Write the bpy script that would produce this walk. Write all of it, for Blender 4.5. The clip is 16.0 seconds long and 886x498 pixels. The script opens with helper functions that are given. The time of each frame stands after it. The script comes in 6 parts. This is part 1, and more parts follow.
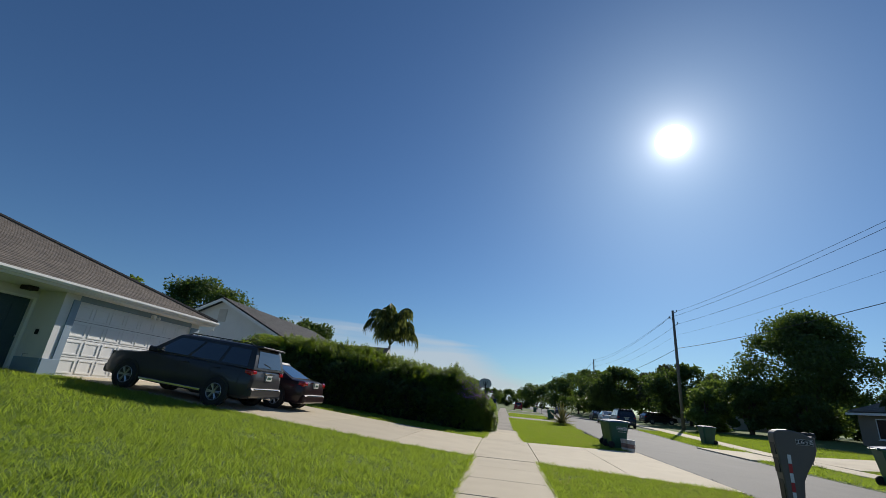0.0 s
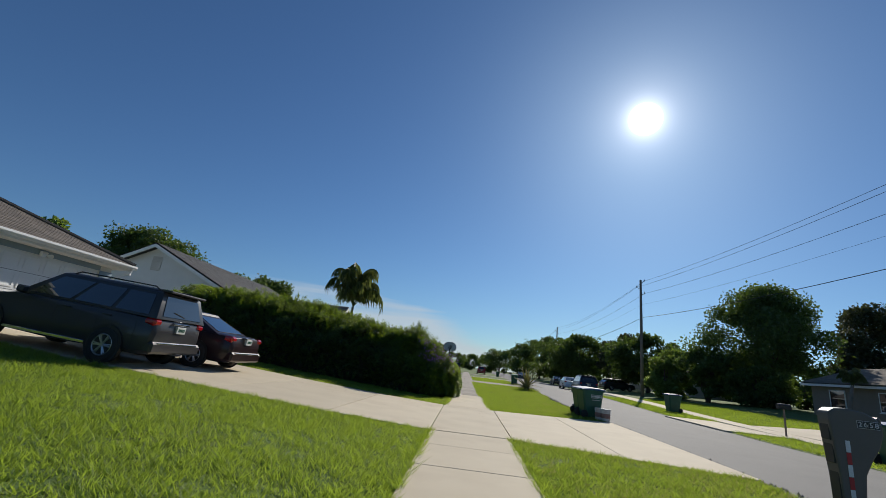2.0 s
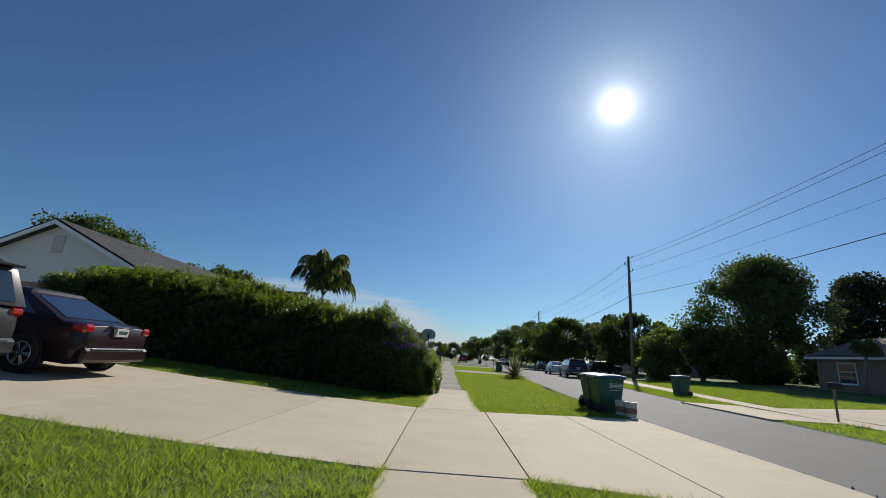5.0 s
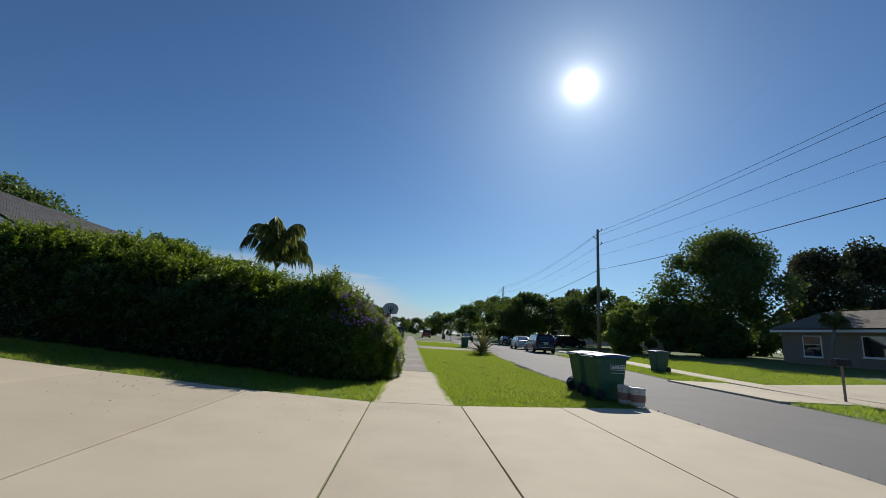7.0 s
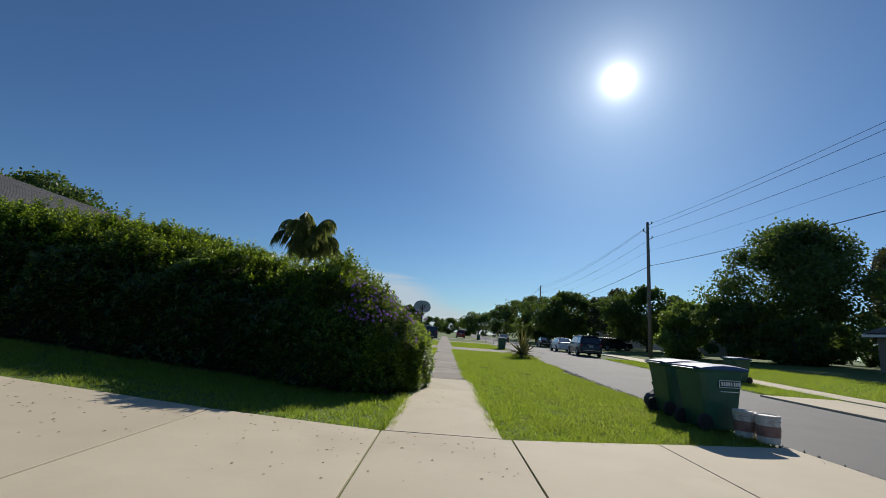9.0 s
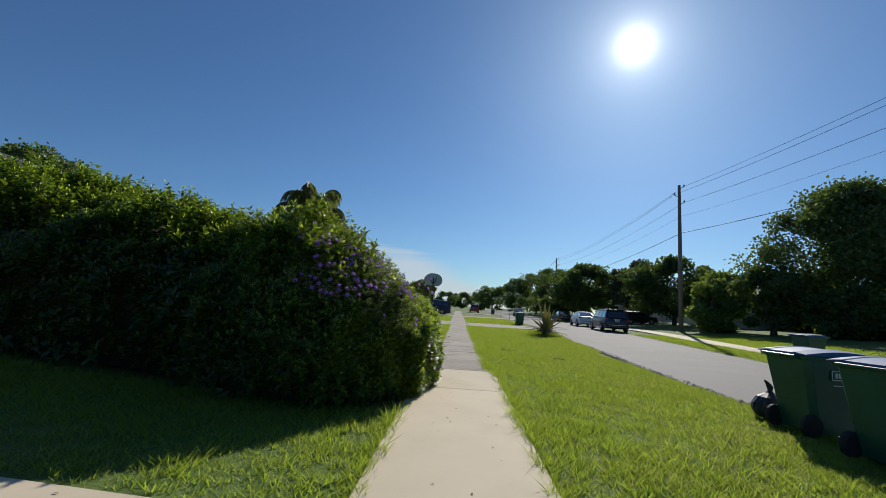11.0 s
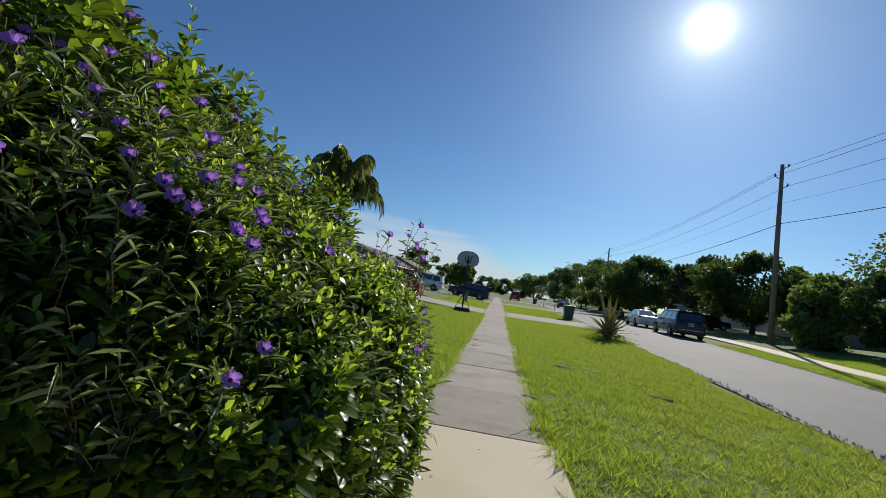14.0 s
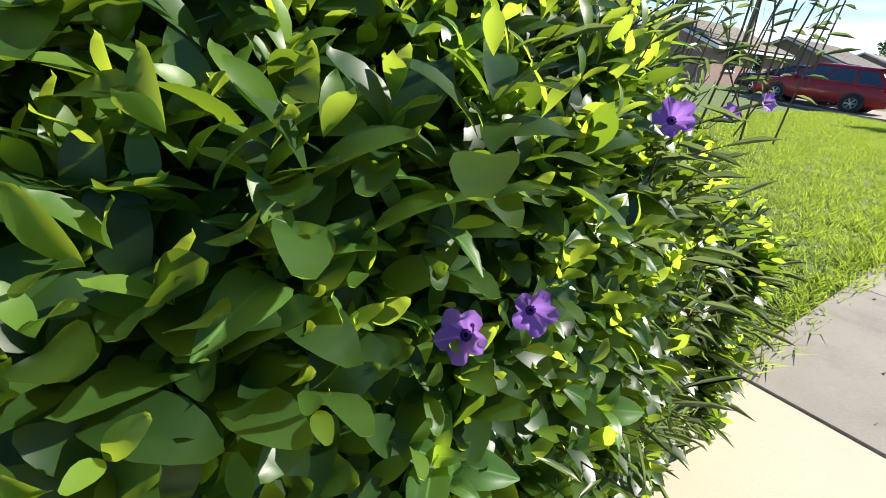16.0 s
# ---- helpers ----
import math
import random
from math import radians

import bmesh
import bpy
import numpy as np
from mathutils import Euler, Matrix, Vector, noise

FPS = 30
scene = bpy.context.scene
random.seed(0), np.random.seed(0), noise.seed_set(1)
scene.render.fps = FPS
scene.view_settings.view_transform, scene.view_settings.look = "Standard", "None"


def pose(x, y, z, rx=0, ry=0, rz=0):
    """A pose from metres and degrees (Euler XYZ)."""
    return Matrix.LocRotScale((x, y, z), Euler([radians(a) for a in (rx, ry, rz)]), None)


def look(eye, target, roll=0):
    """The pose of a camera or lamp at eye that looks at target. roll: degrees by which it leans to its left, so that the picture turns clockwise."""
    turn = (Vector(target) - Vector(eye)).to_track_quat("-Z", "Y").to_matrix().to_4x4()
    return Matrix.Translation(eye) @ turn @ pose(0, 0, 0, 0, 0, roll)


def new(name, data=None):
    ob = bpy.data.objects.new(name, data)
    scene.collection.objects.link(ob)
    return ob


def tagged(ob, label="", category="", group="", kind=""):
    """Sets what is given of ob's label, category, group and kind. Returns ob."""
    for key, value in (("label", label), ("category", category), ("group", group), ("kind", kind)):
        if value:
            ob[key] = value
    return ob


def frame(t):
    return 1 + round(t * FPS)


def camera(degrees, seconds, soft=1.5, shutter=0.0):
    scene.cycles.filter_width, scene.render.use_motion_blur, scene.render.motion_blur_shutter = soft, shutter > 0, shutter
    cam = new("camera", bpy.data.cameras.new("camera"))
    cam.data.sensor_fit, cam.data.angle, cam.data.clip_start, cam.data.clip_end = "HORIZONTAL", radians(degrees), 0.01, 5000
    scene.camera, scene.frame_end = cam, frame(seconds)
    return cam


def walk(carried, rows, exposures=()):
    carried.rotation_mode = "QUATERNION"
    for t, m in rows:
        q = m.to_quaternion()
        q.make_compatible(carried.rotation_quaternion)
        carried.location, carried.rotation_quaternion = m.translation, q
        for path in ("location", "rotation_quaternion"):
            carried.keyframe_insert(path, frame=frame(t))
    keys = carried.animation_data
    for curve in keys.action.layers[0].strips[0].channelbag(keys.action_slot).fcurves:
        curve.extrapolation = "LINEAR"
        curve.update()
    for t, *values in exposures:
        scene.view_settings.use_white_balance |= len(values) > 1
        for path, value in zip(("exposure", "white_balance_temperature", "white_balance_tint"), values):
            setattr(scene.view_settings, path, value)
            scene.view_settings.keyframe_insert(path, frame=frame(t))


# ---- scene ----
cam = camera(92.9, 16.0, soft=0.8)
PATH = [
    (0, (-0.08, 0.666, 1.269), (-0.387, 2.528, 1.931), 5.3),
    (0.5, (-0.056, 1.334, 1.298), (-0.01, 3.26, 1.836), 4.0),
    (1, (-0.126, 1.917, 1.263), (-0.009, 3.847, 1.776), 5.2),
    (1.5, (-0.11, 2.533, 1.303), (-0.016, 4.452, 1.86), 3.5),
    (2, (-0.163, 3.125, 1.245), (-0.321, 5.048, 1.771), 6.4),
    (2.5, (-0.128, 3.801, 1.274), (0.024, 5.721, 1.814), 4.8),
    (3, (-0.094, 4.378, 1.265), (0.089, 6.293, 1.815), 5.8),
    (3.5, (0.019, 5.065, 1.254), (0.523, 6.933, 1.763), 6.9),
    (4, (0.034, 5.615, 1.221), (0.149, 7.559, 1.677), 6.1),
    (4.2, (0.01, 5.866, 1.23), (0.01, 7.797, 1.751), 5.5),
    (6.3, (-0.227, 8.947, 1.203), (-0.265, 10.9, 1.634), 2.5),
    (6.5, (-0.203, 9.191, 1.215), (-0.137, 11.14, 1.66), 2.8),
    (7, (-0.154, 9.705, 1.261), (-0.027, 11.662, 1.652), 3.4),
    (7.5, (-0.147, 10.281, 1.22), (-0.116, 12.246, 1.591), 5.1),
    (8, (-0.068, 10.921, 1.251), (0.023, 12.887, 1.611), 3.4),
    (8.5, (-0.125, 11.43, 1.23), (-0.276, 13.385, 1.625), 4.2),
    (9, (-0.063, 12.123, 1.24), (-0.097, 14.086, 1.622), 4.1),
    (9.2, (0.01, 12.429, 1.218), (-0.105, 14.399, 1.547), 4.6),
    (11.3, (-0.07, 15.43, 1.312), (-0.155, 17.415, 1.542), 3.3),
    (11.5, (-0.04, 15.76, 1.325), (-0.22, 17.744, 1.508), 3.0),
    (12, (0.0, 16.75, 1.334), (-0.09, 18.716, 1.688), 4.2),
    (12.5, (0.05, 17.701, 1.333), (-0.281, 19.64, 1.694), 5.6),
    (13, (0.068, 18.38, 1.333), (-0.115, 20.351, 1.618), 5.9),
    (13.5, (0.054, 19.018, 1.358), (-0.305, 20.971, 1.603), 6.7),
    (14, (0.043, 19.701, 1.326), (-0.239, 21.674, 1.491), 7.7),
    (14.5, (0.123, 20.393, 1.322), (-0.275, 22.353, 1.338), 6.1),
    (15, (0.034, 21.0, 1.277), (-0.721, 22.842, 1.087), 8.9),
    (15.5, (0.011, 21.525, 1.216), (-1.13, 23.063, 0.638), 7.1),
    (16, (-0.108, 21.856, 1.175), (-1.599, 22.91, 0.361), 3.9),
]
walk(cam, [(t, look(e, g, r)) for t, e, g, r in PATH], ((0, -0.18), (9.2, -0.18), (11.5, -0.06), (13.0, -0.06), (14.0, -0.02), (14.5, 0.08), (15.0, 0.3), (15.5, 0.68), (16, 1.15)))

# --- light ---
SUN_AZ, SUN_EL = radians(22.3), radians(32.0)
SUN_DIR = Vector((math.sin(SUN_AZ) * math.cos(SUN_EL), math.cos(SUN_AZ) * math.cos(SUN_EL), math.sin(SUN_EL)))
world = bpy.data.worlds.new("sky")
scene.world = world
world.use_nodes = True
nt = world.node_tree
nt.nodes.clear()
out = nt.nodes.new("ShaderNodeOutputWorld")
bg = nt.nodes.new("ShaderNodeBackground")
sky = nt.nodes.new("ShaderNodeTexSky")
sky.sky_type = "NISHITA"
sky.sun_disc = False
sky.sun_elevation, sky.sun_rotation = SUN_EL, SUN_AZ
sky.air_density, sky.dust_density, sky.ozone_density = 1.0, 0.35, 2.2
bg.inputs["Strength"].default_value = 0.066
coord = nt.nodes.new("ShaderNodeTexCoord")


def wmath(op, a, b=None, clamp=False):
    n = nt.nodes.new("ShaderNodeMath")
    n.operation, n.use_clamp = op, clamp
    for i, v in enumerate((a, b)):
        if v is None:
            continue
        if isinstance(v, (int, float)):
            n.inputs[i].default_value = v
        else:
            nt.links.new(v, n.inputs[i])
    return n.outputs[0]


dot = nt.nodes.new("ShaderNodeVectorMath")
dot.operation = "DOT_PRODUCT"
nt.links.new(coord.outputs["Generated"], dot.inputs[0])
dot.inputs[1].default_value = SUN_DIR
cosang = wmath("MAXIMUM", dot.outputs["Value"], 0.0)
wide = wmath("MULTIPLY", wmath("POWER", cosang, 45.0), 0.7)
near = wmath("ADD", wmath("MULTIPLY", wmath("POWER", cosang, 330.0), 5.0), wmath("MULTIPLY", wmath("POWER", cosang, 1800.0), 16.0))
disc = wmath("MULTIPLY", wmath("MULTIPLY", wmath("SUBTRACT", cosang, math.cos(radians(1.95))), 2600.0, True), 40.0)
glow = wmath("ADD", wmath("ADD", wide, near), disc)
tint = nt.nodes.new("ShaderNodeMix")
tint.data_type, tint.blend_type = "RGBA", "MULTIPLY"
tint.inputs[0].default_value = 1.0
nt.links.new(sky.outputs[0], tint.inputs[6])
tint.inputs[7].default_value = (0.64, 0.95, 1.27, 1)
# thin bank of cirrus low over the street's end
sep = nt.nodes.new("ShaderNodeSeparateXYZ")
nt.links.new(coord.outputs["Generated"], sep.inputs[0])
mp = nt.nodes.new("ShaderNodeMapping")
mp.inputs["Scale"].default_value = (2.0, 2.0, 26.0)
mp.inputs["Rotation"].default_value = (0.0, radians(9), 0.0)
nt.links.new(coord.outputs["Generated"], mp.inputs[0])
cn = nt.nodes.new("ShaderNodeTexNoise")
cn.inputs["Scale"].default_value = 1.7
cn.inputs["Detail"].default_value = 5.0
nt.links.new(mp.outputs[0], cn.inputs["Vector"])
edge = wmath("SUBTRACT", 0.085, wmath("ADD", wmath("MULTIPLY", wmath("MAXIMUM", sep.outputs[0], -0.12), 0.45), sep.outputs[2]))
bank = wmath("MULTIPLY", wmath("ADD", wmath("MULTIPLY", edge, 22.0), wmath("MULTIPLY", wmath("SUBTRACT", cn.outputs[0], 0.5), 2.4)), 1.0, True)
bank = wmath("MULTIPLY", bank, wmath("MULTIPLY", wmath("SUBTRACT", sep.outputs[1], 0.2), 3.0, True))
bank = wmath("MULTIPLY", bank, 0.75)
cloud = nt.nodes.new("ShaderNodeMix")
cloud.data_type = "RGBA"
nt.links.new(bank, cloud.inputs[0])
nt.links.new(tint.outputs[2], cloud.inputs[6])
cloud.inputs[7].default_value = (8.6, 9.6, 10.6, 1)
gcol = nt.nodes.new("ShaderNodeVectorMath")
gcol.operation = "SCALE"
gcol.inputs[0].default_value = (1.0, 0.98, 0.95)
nt.links.new(glow, gcol.inputs["Scale"])
total = nt.nodes.new("ShaderNodeVectorMath")
total.operation = "ADD"
nt.links.new(cloud.outputs[2], total.inputs[0])
nt.links.new(gcol.outputs[0], total.inputs[1])
nt.links.new(total.outputs[0], bg.inputs["Color"])
nt.links.new(bg.outputs[0], out.inputs[0])

sun = new("sun_light", bpy.data.lights.new("sun_light", "SUN"))
sun.data.energy, sun.data.angle, sun.data.color = 5.0, radians(0.53), (1.0, 0.94, 0.84)
sun.matrix_world = look(SUN_DIR * 200, (0, 0, 0))


# --- materials ---
def material(name, color, rough=0.7, metal=0.0, other=None, scale=6.0, fine=60.0, bump=0.3, dist=0.01, coat=0.0, spec=0.5, objrand=0.0, stain=None, stain_scale=0.7, stain_amt=0.5, island=0.0):
    """A surface with variation at two scales and fine relief."""
    m = bpy.data.materials.new(name)
    m.use_nodes = True
    t = m.node_tree
    b = t.nodes["Principled BSDF"]
    b.inputs["Roughness"].default_value = rough
    b.inputs["Metallic"].default_value = metal
    b.inputs["Specular IOR Level"].default_value = spec
    if coat:
        b.inputs["Coat Weight"].default_value = coat
        b.inputs["Coat Roughness"].default_value = 0.05
    other = other or tuple(c * 0.75 for c in color)
    tc = t.nodes.new("ShaderNodeTexCoord")
    n1 = t.nodes.new("ShaderNodeTexNoise")
    n1.inputs["Scale"].default_value, n1.inputs["Detail"].default_value = scale, 6.0
    n2 = t.nodes.new("ShaderNodeTexNoise")
    n2.inputs["Scale"].default_value, n2.inputs["Detail"].default_value = fine, 4.0
    for n in (n1, n2):
        t.links.new(tc.outputs["Object"], n.inputs["Vector"])
    mix = t.nodes.new("ShaderNodeMix")
    mix.data_type = "RGBA"
    ramp = t.nodes.new("ShaderNodeMapRange")
    ramp.inputs[1].default_value, ramp.inputs[2].default_value = 0.32, 0.68
    add = t.nodes.new("ShaderNodeMath")
    add.operation = "MULTIPLY_ADD"
    add.inputs[1].default_value, add.inputs[2].default_value = 0.45, 0.0
    t.links.new(n2.outputs[0], add.inputs[0])
    add2 = t.nodes.new("ShaderNodeMath")
    add2.operation = "MULTIPLY_ADD"
    add2.inputs[1].default_value = 0.55
    t.links.new(n1.outputs[0], add2.inputs[0])
    t.links.new(add.outputs[0], add2.inputs[2])
    t.links.new(add2.outputs[0], ramp.inputs[0])
    t.links.new(ramp.outputs[0], mix.inputs[0])
    mix.inputs[6].default_value, mix.inputs[7].default_value = (*color, 1), (*other, 1)
    res = mix.outputs[2]
    if stain:
        n3 = t.nodes.new("ShaderNodeTexNoise")
        n3.inputs["Scale"].default_value, n3.inputs["Detail"].default_value, n3.inputs["Roughness"].default_value = stain_scale, 8.0, 0.65
        t.links.new(tc.outputs["Object"], n3.inputs["Vector"])
        r3 = t.nodes.new("ShaderNodeMapRange")
        r3.inputs[1].default_value, r3.inputs[2].default_value, r3.inputs[4].default_value = 0.52, 0.7, stain_amt
        t.links.new(n3.outputs[0], r3.inputs[0])
        m3 = t.nodes.new("ShaderNodeMix")
        m3.data_type = "RGBA"
        t.links.new(r3.outputs[0], m3.inputs[0])
        t.links.new(res, m3.inputs[6])
        m3.inputs[7].default_value = (*stain, 1)
        res = m3.outputs[2]
    if objrand or island:
        src = t.nodes.new("ShaderNodeObjectInfo" if objrand else "ShaderNodeNewGeometry")
        mr = t.nodes.new("ShaderNodeMapRange")
        k = objrand or island
        mr.inputs[3].default_value, mr.inputs[4].default_value = 1 - k, 1 + k
        t.links.new(src.outputs["Random" if objrand else "Random Per Island"], mr.inputs[0])
        hv = t.nodes.new("ShaderNodeVectorMath")
        hv.operation = "SCALE"
        t.links.new(res, hv.inputs[0])
        t.links.new(mr.outputs[0], hv.inputs["Scale"])
        res = hv.outputs[0]
    t.links.new(res, b.inputs["Base Color"])
    if bump:
        bp = t.nodes.new("ShaderNodeBump")
        bp.inputs["Strength"].default_value, bp.inputs["Distance"].default_value = bump, dist
        t.links.new(add2.outputs[0], bp.inputs["Height"])
        t.links.new(bp.outputs[0], b.inputs["Normal"])
    return m


def leaf_material(name, dark, light, trans, rough=0.45, amount=0.42, objrand=False):
    """A leaf: glossy top, light shining through the blade; hue varies leaf by leaf."""
    m = bpy.data.materials.new(name)
    m.use_nodes = True
    t = m.node_tree
    b = t.nodes["Principled BSDF"]
    o = t.nodes["Material Output"]
    src = t.nodes.new("ShaderNodeObjectInfo" if objrand else "ShaderNodeNewGeometry")
    rnd = src.outputs["Random" if objrand else "Random Per Island"]
    mix = t.nodes.new("ShaderNodeMix")
    mix.data_type = "RGBA"
    t.links.new(rnd, mix.inputs[0])
    mix.inputs[6].default_value, mix.inputs[7].default_value = (*dark, 1), (*light, 1)
    nz = t.nodes.new("ShaderNodeTexNoise")
    nz.inputs["Scale"].default_value = 40.0
    tc = t.nodes.new("ShaderNodeTexCoord")
    t.links.new(tc.outputs["Object"], nz.inputs["Vector"])
    mr = t.nodes.new("ShaderNodeMapRange")
    mr.inputs[3].default_value, mr.inputs[4].default_value = 0.75, 1.25
    t.links.new(nz.outputs[0], mr.inputs[0])
    hv = t.nodes.new("ShaderNodeVectorMath")
    hv.operation = "SCALE"
    t.links.new(mix.outputs[2], hv.inputs[0])
    t.links.new(mr.outputs[0], hv.inputs["Scale"])
    res = hv.outputs[0]
    if objrand:
        # pale midrib along the blade's own axis
        sp = t.nodes.new("ShaderNodeSeparateXYZ")
        t.links.new(tc.outputs["Object"], sp.inputs[0])
        ab = t.nodes.new("ShaderNodeMath")
        ab.operation = "ABSOLUTE"
        t.links.new(sp.outputs[1], ab.inputs[0])
        rib = t.nodes.new("ShaderNodeMapRange")
        rib.inputs[1].default_value, rib.inputs[2].default_value, rib.inputs[3].default_value, rib.inputs[4].default_value = 0.0004, 0.0014, 0.55, 0.0
        t.links.new(ab.outputs[0], rib.inputs[0])
        rm = t.nodes.new("ShaderNodeMix")
        rm.data_type = "RGBA"
        t.links.new(rib.outputs[0], rm.inputs[0])
        t.links.new(res, rm.inputs[6])
        rm.inputs[7].default_value = (*[min(1, c * 2.2 + 0.04) for c in light], 1)
        res = rm.outputs[2]
    t.links.new(res, b.inputs["Base Color"])
    b.inputs["Roughness"].default_value = rough
    tr = t.nodes.new("ShaderNodeBsdfTranslucent")
    tm = t.nodes.new("ShaderNodeMix")
    tm.data_type = "RGBA"
    t.links.new(rnd, tm.inputs[0])
    tm.inputs[6].default_value = (*[c * 0.7 for c in trans], 1)
    tm.inputs[7].default_value = (*trans, 1)
    t.links.new(tm.outputs[2], tr.inputs["Color"])
    ms = t.nodes.new("ShaderNodeMixShader")
    ms.inputs[0].default_value = amount
    t.links.new(b.outputs[0], ms.inputs[1])
    t.links.new(tr.outputs[0], ms.inputs[2])
    t.links.new(ms.outputs[0], o.inputs["Surface"])
    return m


def glass_material(name, color, rough=0.03):
    m = bpy.data.materials.new(name)
    m.use_nodes = True
    b = m.node_tree.nodes["Principled BSDF"]
    b.inputs["Base Color"].default_value = (*color, 1)
    b.inputs["Roughness"].default_value = rough
    b.inputs["Specular IOR Level"].default_value = 0.9
    b.inputs["Coat Weight"].default_value = 1.0
    b.inputs["Coat Roughness"].default_value = 0.02
    return m


CONC = material("new_concrete", (0.58, 0.50, 0.365), 0.85, other=(0.50, 0.425, 0.305), scale=1.2, fine=160, bump=0.25, dist=0.004, objrand=0.05, stain=(0.40, 0.32, 0.22), stain_scale=0.55, stain_amt=0.35)
OLDC = material("old_concrete", (0.25, 0.22, 0.18), 0.9, other=(0.33, 0.29, 0.235), scale=2.5, fine=120, bump=0.5, dist=0.006, objrand=0.10, stain=(0.12, 0.105, 0.09), stain_scale=1.6, stain_amt=0.55)
ASPH = material("asphalt", (0.115, 0.112, 0.108), 0.85, other=(0.16, 0.155, 0.148), scale=0.8, fine=90, bump=0.6, dist=0.008, stain=(0.07, 0.07, 0.07), stain_scale=0.4, stain_amt=0.4)
JOINT = material("joint_dirt", (0.045, 0.036, 0.026), 0.95, scale=8, fine=90)
GRASSG = material("lawn_soil", (0.058, 0.11, 0.016), 0.95, other=(0.115, 0.165, 0.026), scale=0.9, fine=30, bump=1.0, dist=0.03, stain=(0.15, 0.12, 0.045), stain_scale=0.45, stain_amt=0.5)
DIRT = material("bare_dirt", (0.13, 0.11, 0.055), 0.95, other=(0.20, 0.165, 0.09), scale=9, fine=70, bump=1.0, dist=0.02)
BLADE = leaf_material("grass_blade", (0.040, 0.10, 0.012), (0.20, 0.28, 0.05), (0.50, 0.65, 0.06), 0.6, 0.5)
DRYB = leaf_material("dry_grass_blade", (0.22, 0.22, 0.07), (0.42, 0.38, 0.15), (0.62, 0.58, 0.20), 0.6, 0.45)
# HLEAF and HLEAFN: base colour darkened to carry the hedge's shade
HLEAF = leaf_material("hedge_leaf_shade", (0.008, 0.026, 0.006), (0.028, 0.064, 0.013), (0.36, 0.54, 0.03), 0.40, 0.24)
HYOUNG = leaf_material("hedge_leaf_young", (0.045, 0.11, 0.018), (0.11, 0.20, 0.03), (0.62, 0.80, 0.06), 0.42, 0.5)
# lighter copy of the hedge leaf, with sunlight put into its colour
HLEAF_LIT = leaf_material("hedge_leaf_near_lit", (0.026, 0.080, 0.017), (0.085, 0.18, 0.040), (0.52, 0.78, 0.05), 0.38, 0.40, True)
HLEAFN = leaf_material("hedge_leaf_end", (0.009, 0.030, 0.007), (0.032, 0.076, 0.016), (0.42, 0.64, 0.04), 0.40, 0.28)
HYOUNGN = leaf_material("hedge_leaf_end_young", (0.05, 0.12, 0.020), (0.13, 0.23, 0.035), (0.66, 0.84, 0.07), 0.42, 0.48)
# hedge core: the shade between leaves is put into this near-black colour
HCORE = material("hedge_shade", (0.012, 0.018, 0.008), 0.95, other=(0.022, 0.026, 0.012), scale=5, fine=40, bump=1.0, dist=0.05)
RLEAF = leaf_material("petunia_leaf", (0.07, 0.11, 0.05), (0.20, 0.24, 0.12), (0.32, 0.42, 0.12), 0.40, 0.35)
STEM = material("stem", (0.14, 0.11, 0.05), 0.7, other=(0.16, 0.06, 0.045), scale=12, fine=60)
PETAL = leaf_material("purple_petal", (0.34, 0.13, 0.62), (0.46, 0.22, 0.76), (0.55, 0.26, 0.90), 0.6, 0.5, True)
THROAT = material("flower_throat", (0.09, 0.015, 0.17), 0.7, scale=30)
OAK = leaf_material("oak_leaf", (0.026, 0.056, 0.016), (0.068, 0.112, 0.028), (0.22, 0.33, 0.04), 0.6, 0.27)
LIGHTL = leaf_material("shrub_leaf", (0.06, 0.11, 0.025), (0.14, 0.20, 0.05), (0.36, 0.50, 0.07), 0.45, 0.32)
PINEL = leaf_material("conifer_leaf", (0.020, 0.036, 0.014), (0.055, 0.065, 0.03), (0.12, 0.13, 0.035), 0.5, 0.22)
PALML = leaf_material("palm_leaf", (0.035, 0.06, 0.025), (0.11, 0.14, 0.05), (0.28, 0.32, 0.07), 0.55, 0.35)
BARK = material("bark", (0.12, 0.09, 0.065), 0.95, other=(0.06, 0.045, 0.035), scale=9, fine=50, bump=1.0, dist=0.03)
PALMB = material("palm_bark", (0.26, 0.23, 0.19), 0.9, other=(0.16, 0.14, 0.11), scale=4, fine=40, bump=0.8, dist=0.02)
YUCCAL = leaf_material("yucca_leaf", (0.18, 0.19, 0.07), (0.42, 0.36, 0.18), (0.5, 0.48, 0.18), 0.6, 0.4)
WHITEW = material("white_stucco", (0.72, 0.72, 0.70), 0.85, other=(0.64, 0.64, 0.63), scale=2, fine=140, bump=0.4, dist=0.004)
BLUETR = material("blue_grey_paint", (0.25, 0.34, 0.42), 0.6, other=(0.22, 0.30, 0.38), scale=3, fine=60, bump=0.1)
WHITEP = material("white_paint", (0.80, 0.80, 0.78), 0.5, other=(0.73, 0.73, 0.71), scale=2, fine=50, bump=0.08)
SHING = material("brown_shingle", (0.15, 0.125, 0.105), 0.95, other=(0.095, 0.082, 0.072), scale=3, fine=35, bump=0.8, dist=0.012, island=0.22)
SHINGD = material("dark_shingle", (0.085, 0.085, 0.088), 0.95, other=(0.06, 0.06, 0.064), scale=2, fine=30, bump=0.7, dist=0.012, island=0.18)
SHINGT = material("tan_shingle", (0.22, 0.19, 0.15), 0.95, other=(0.16, 0.135, 0.11), scale=2, fine=30, bump=0.6, dist=0.012, island=0.15)
TEAL = material("dark_teal_door", (0.035, 0.075, 0.085), 0.5, scale=3, fine=40, bump=0.1)
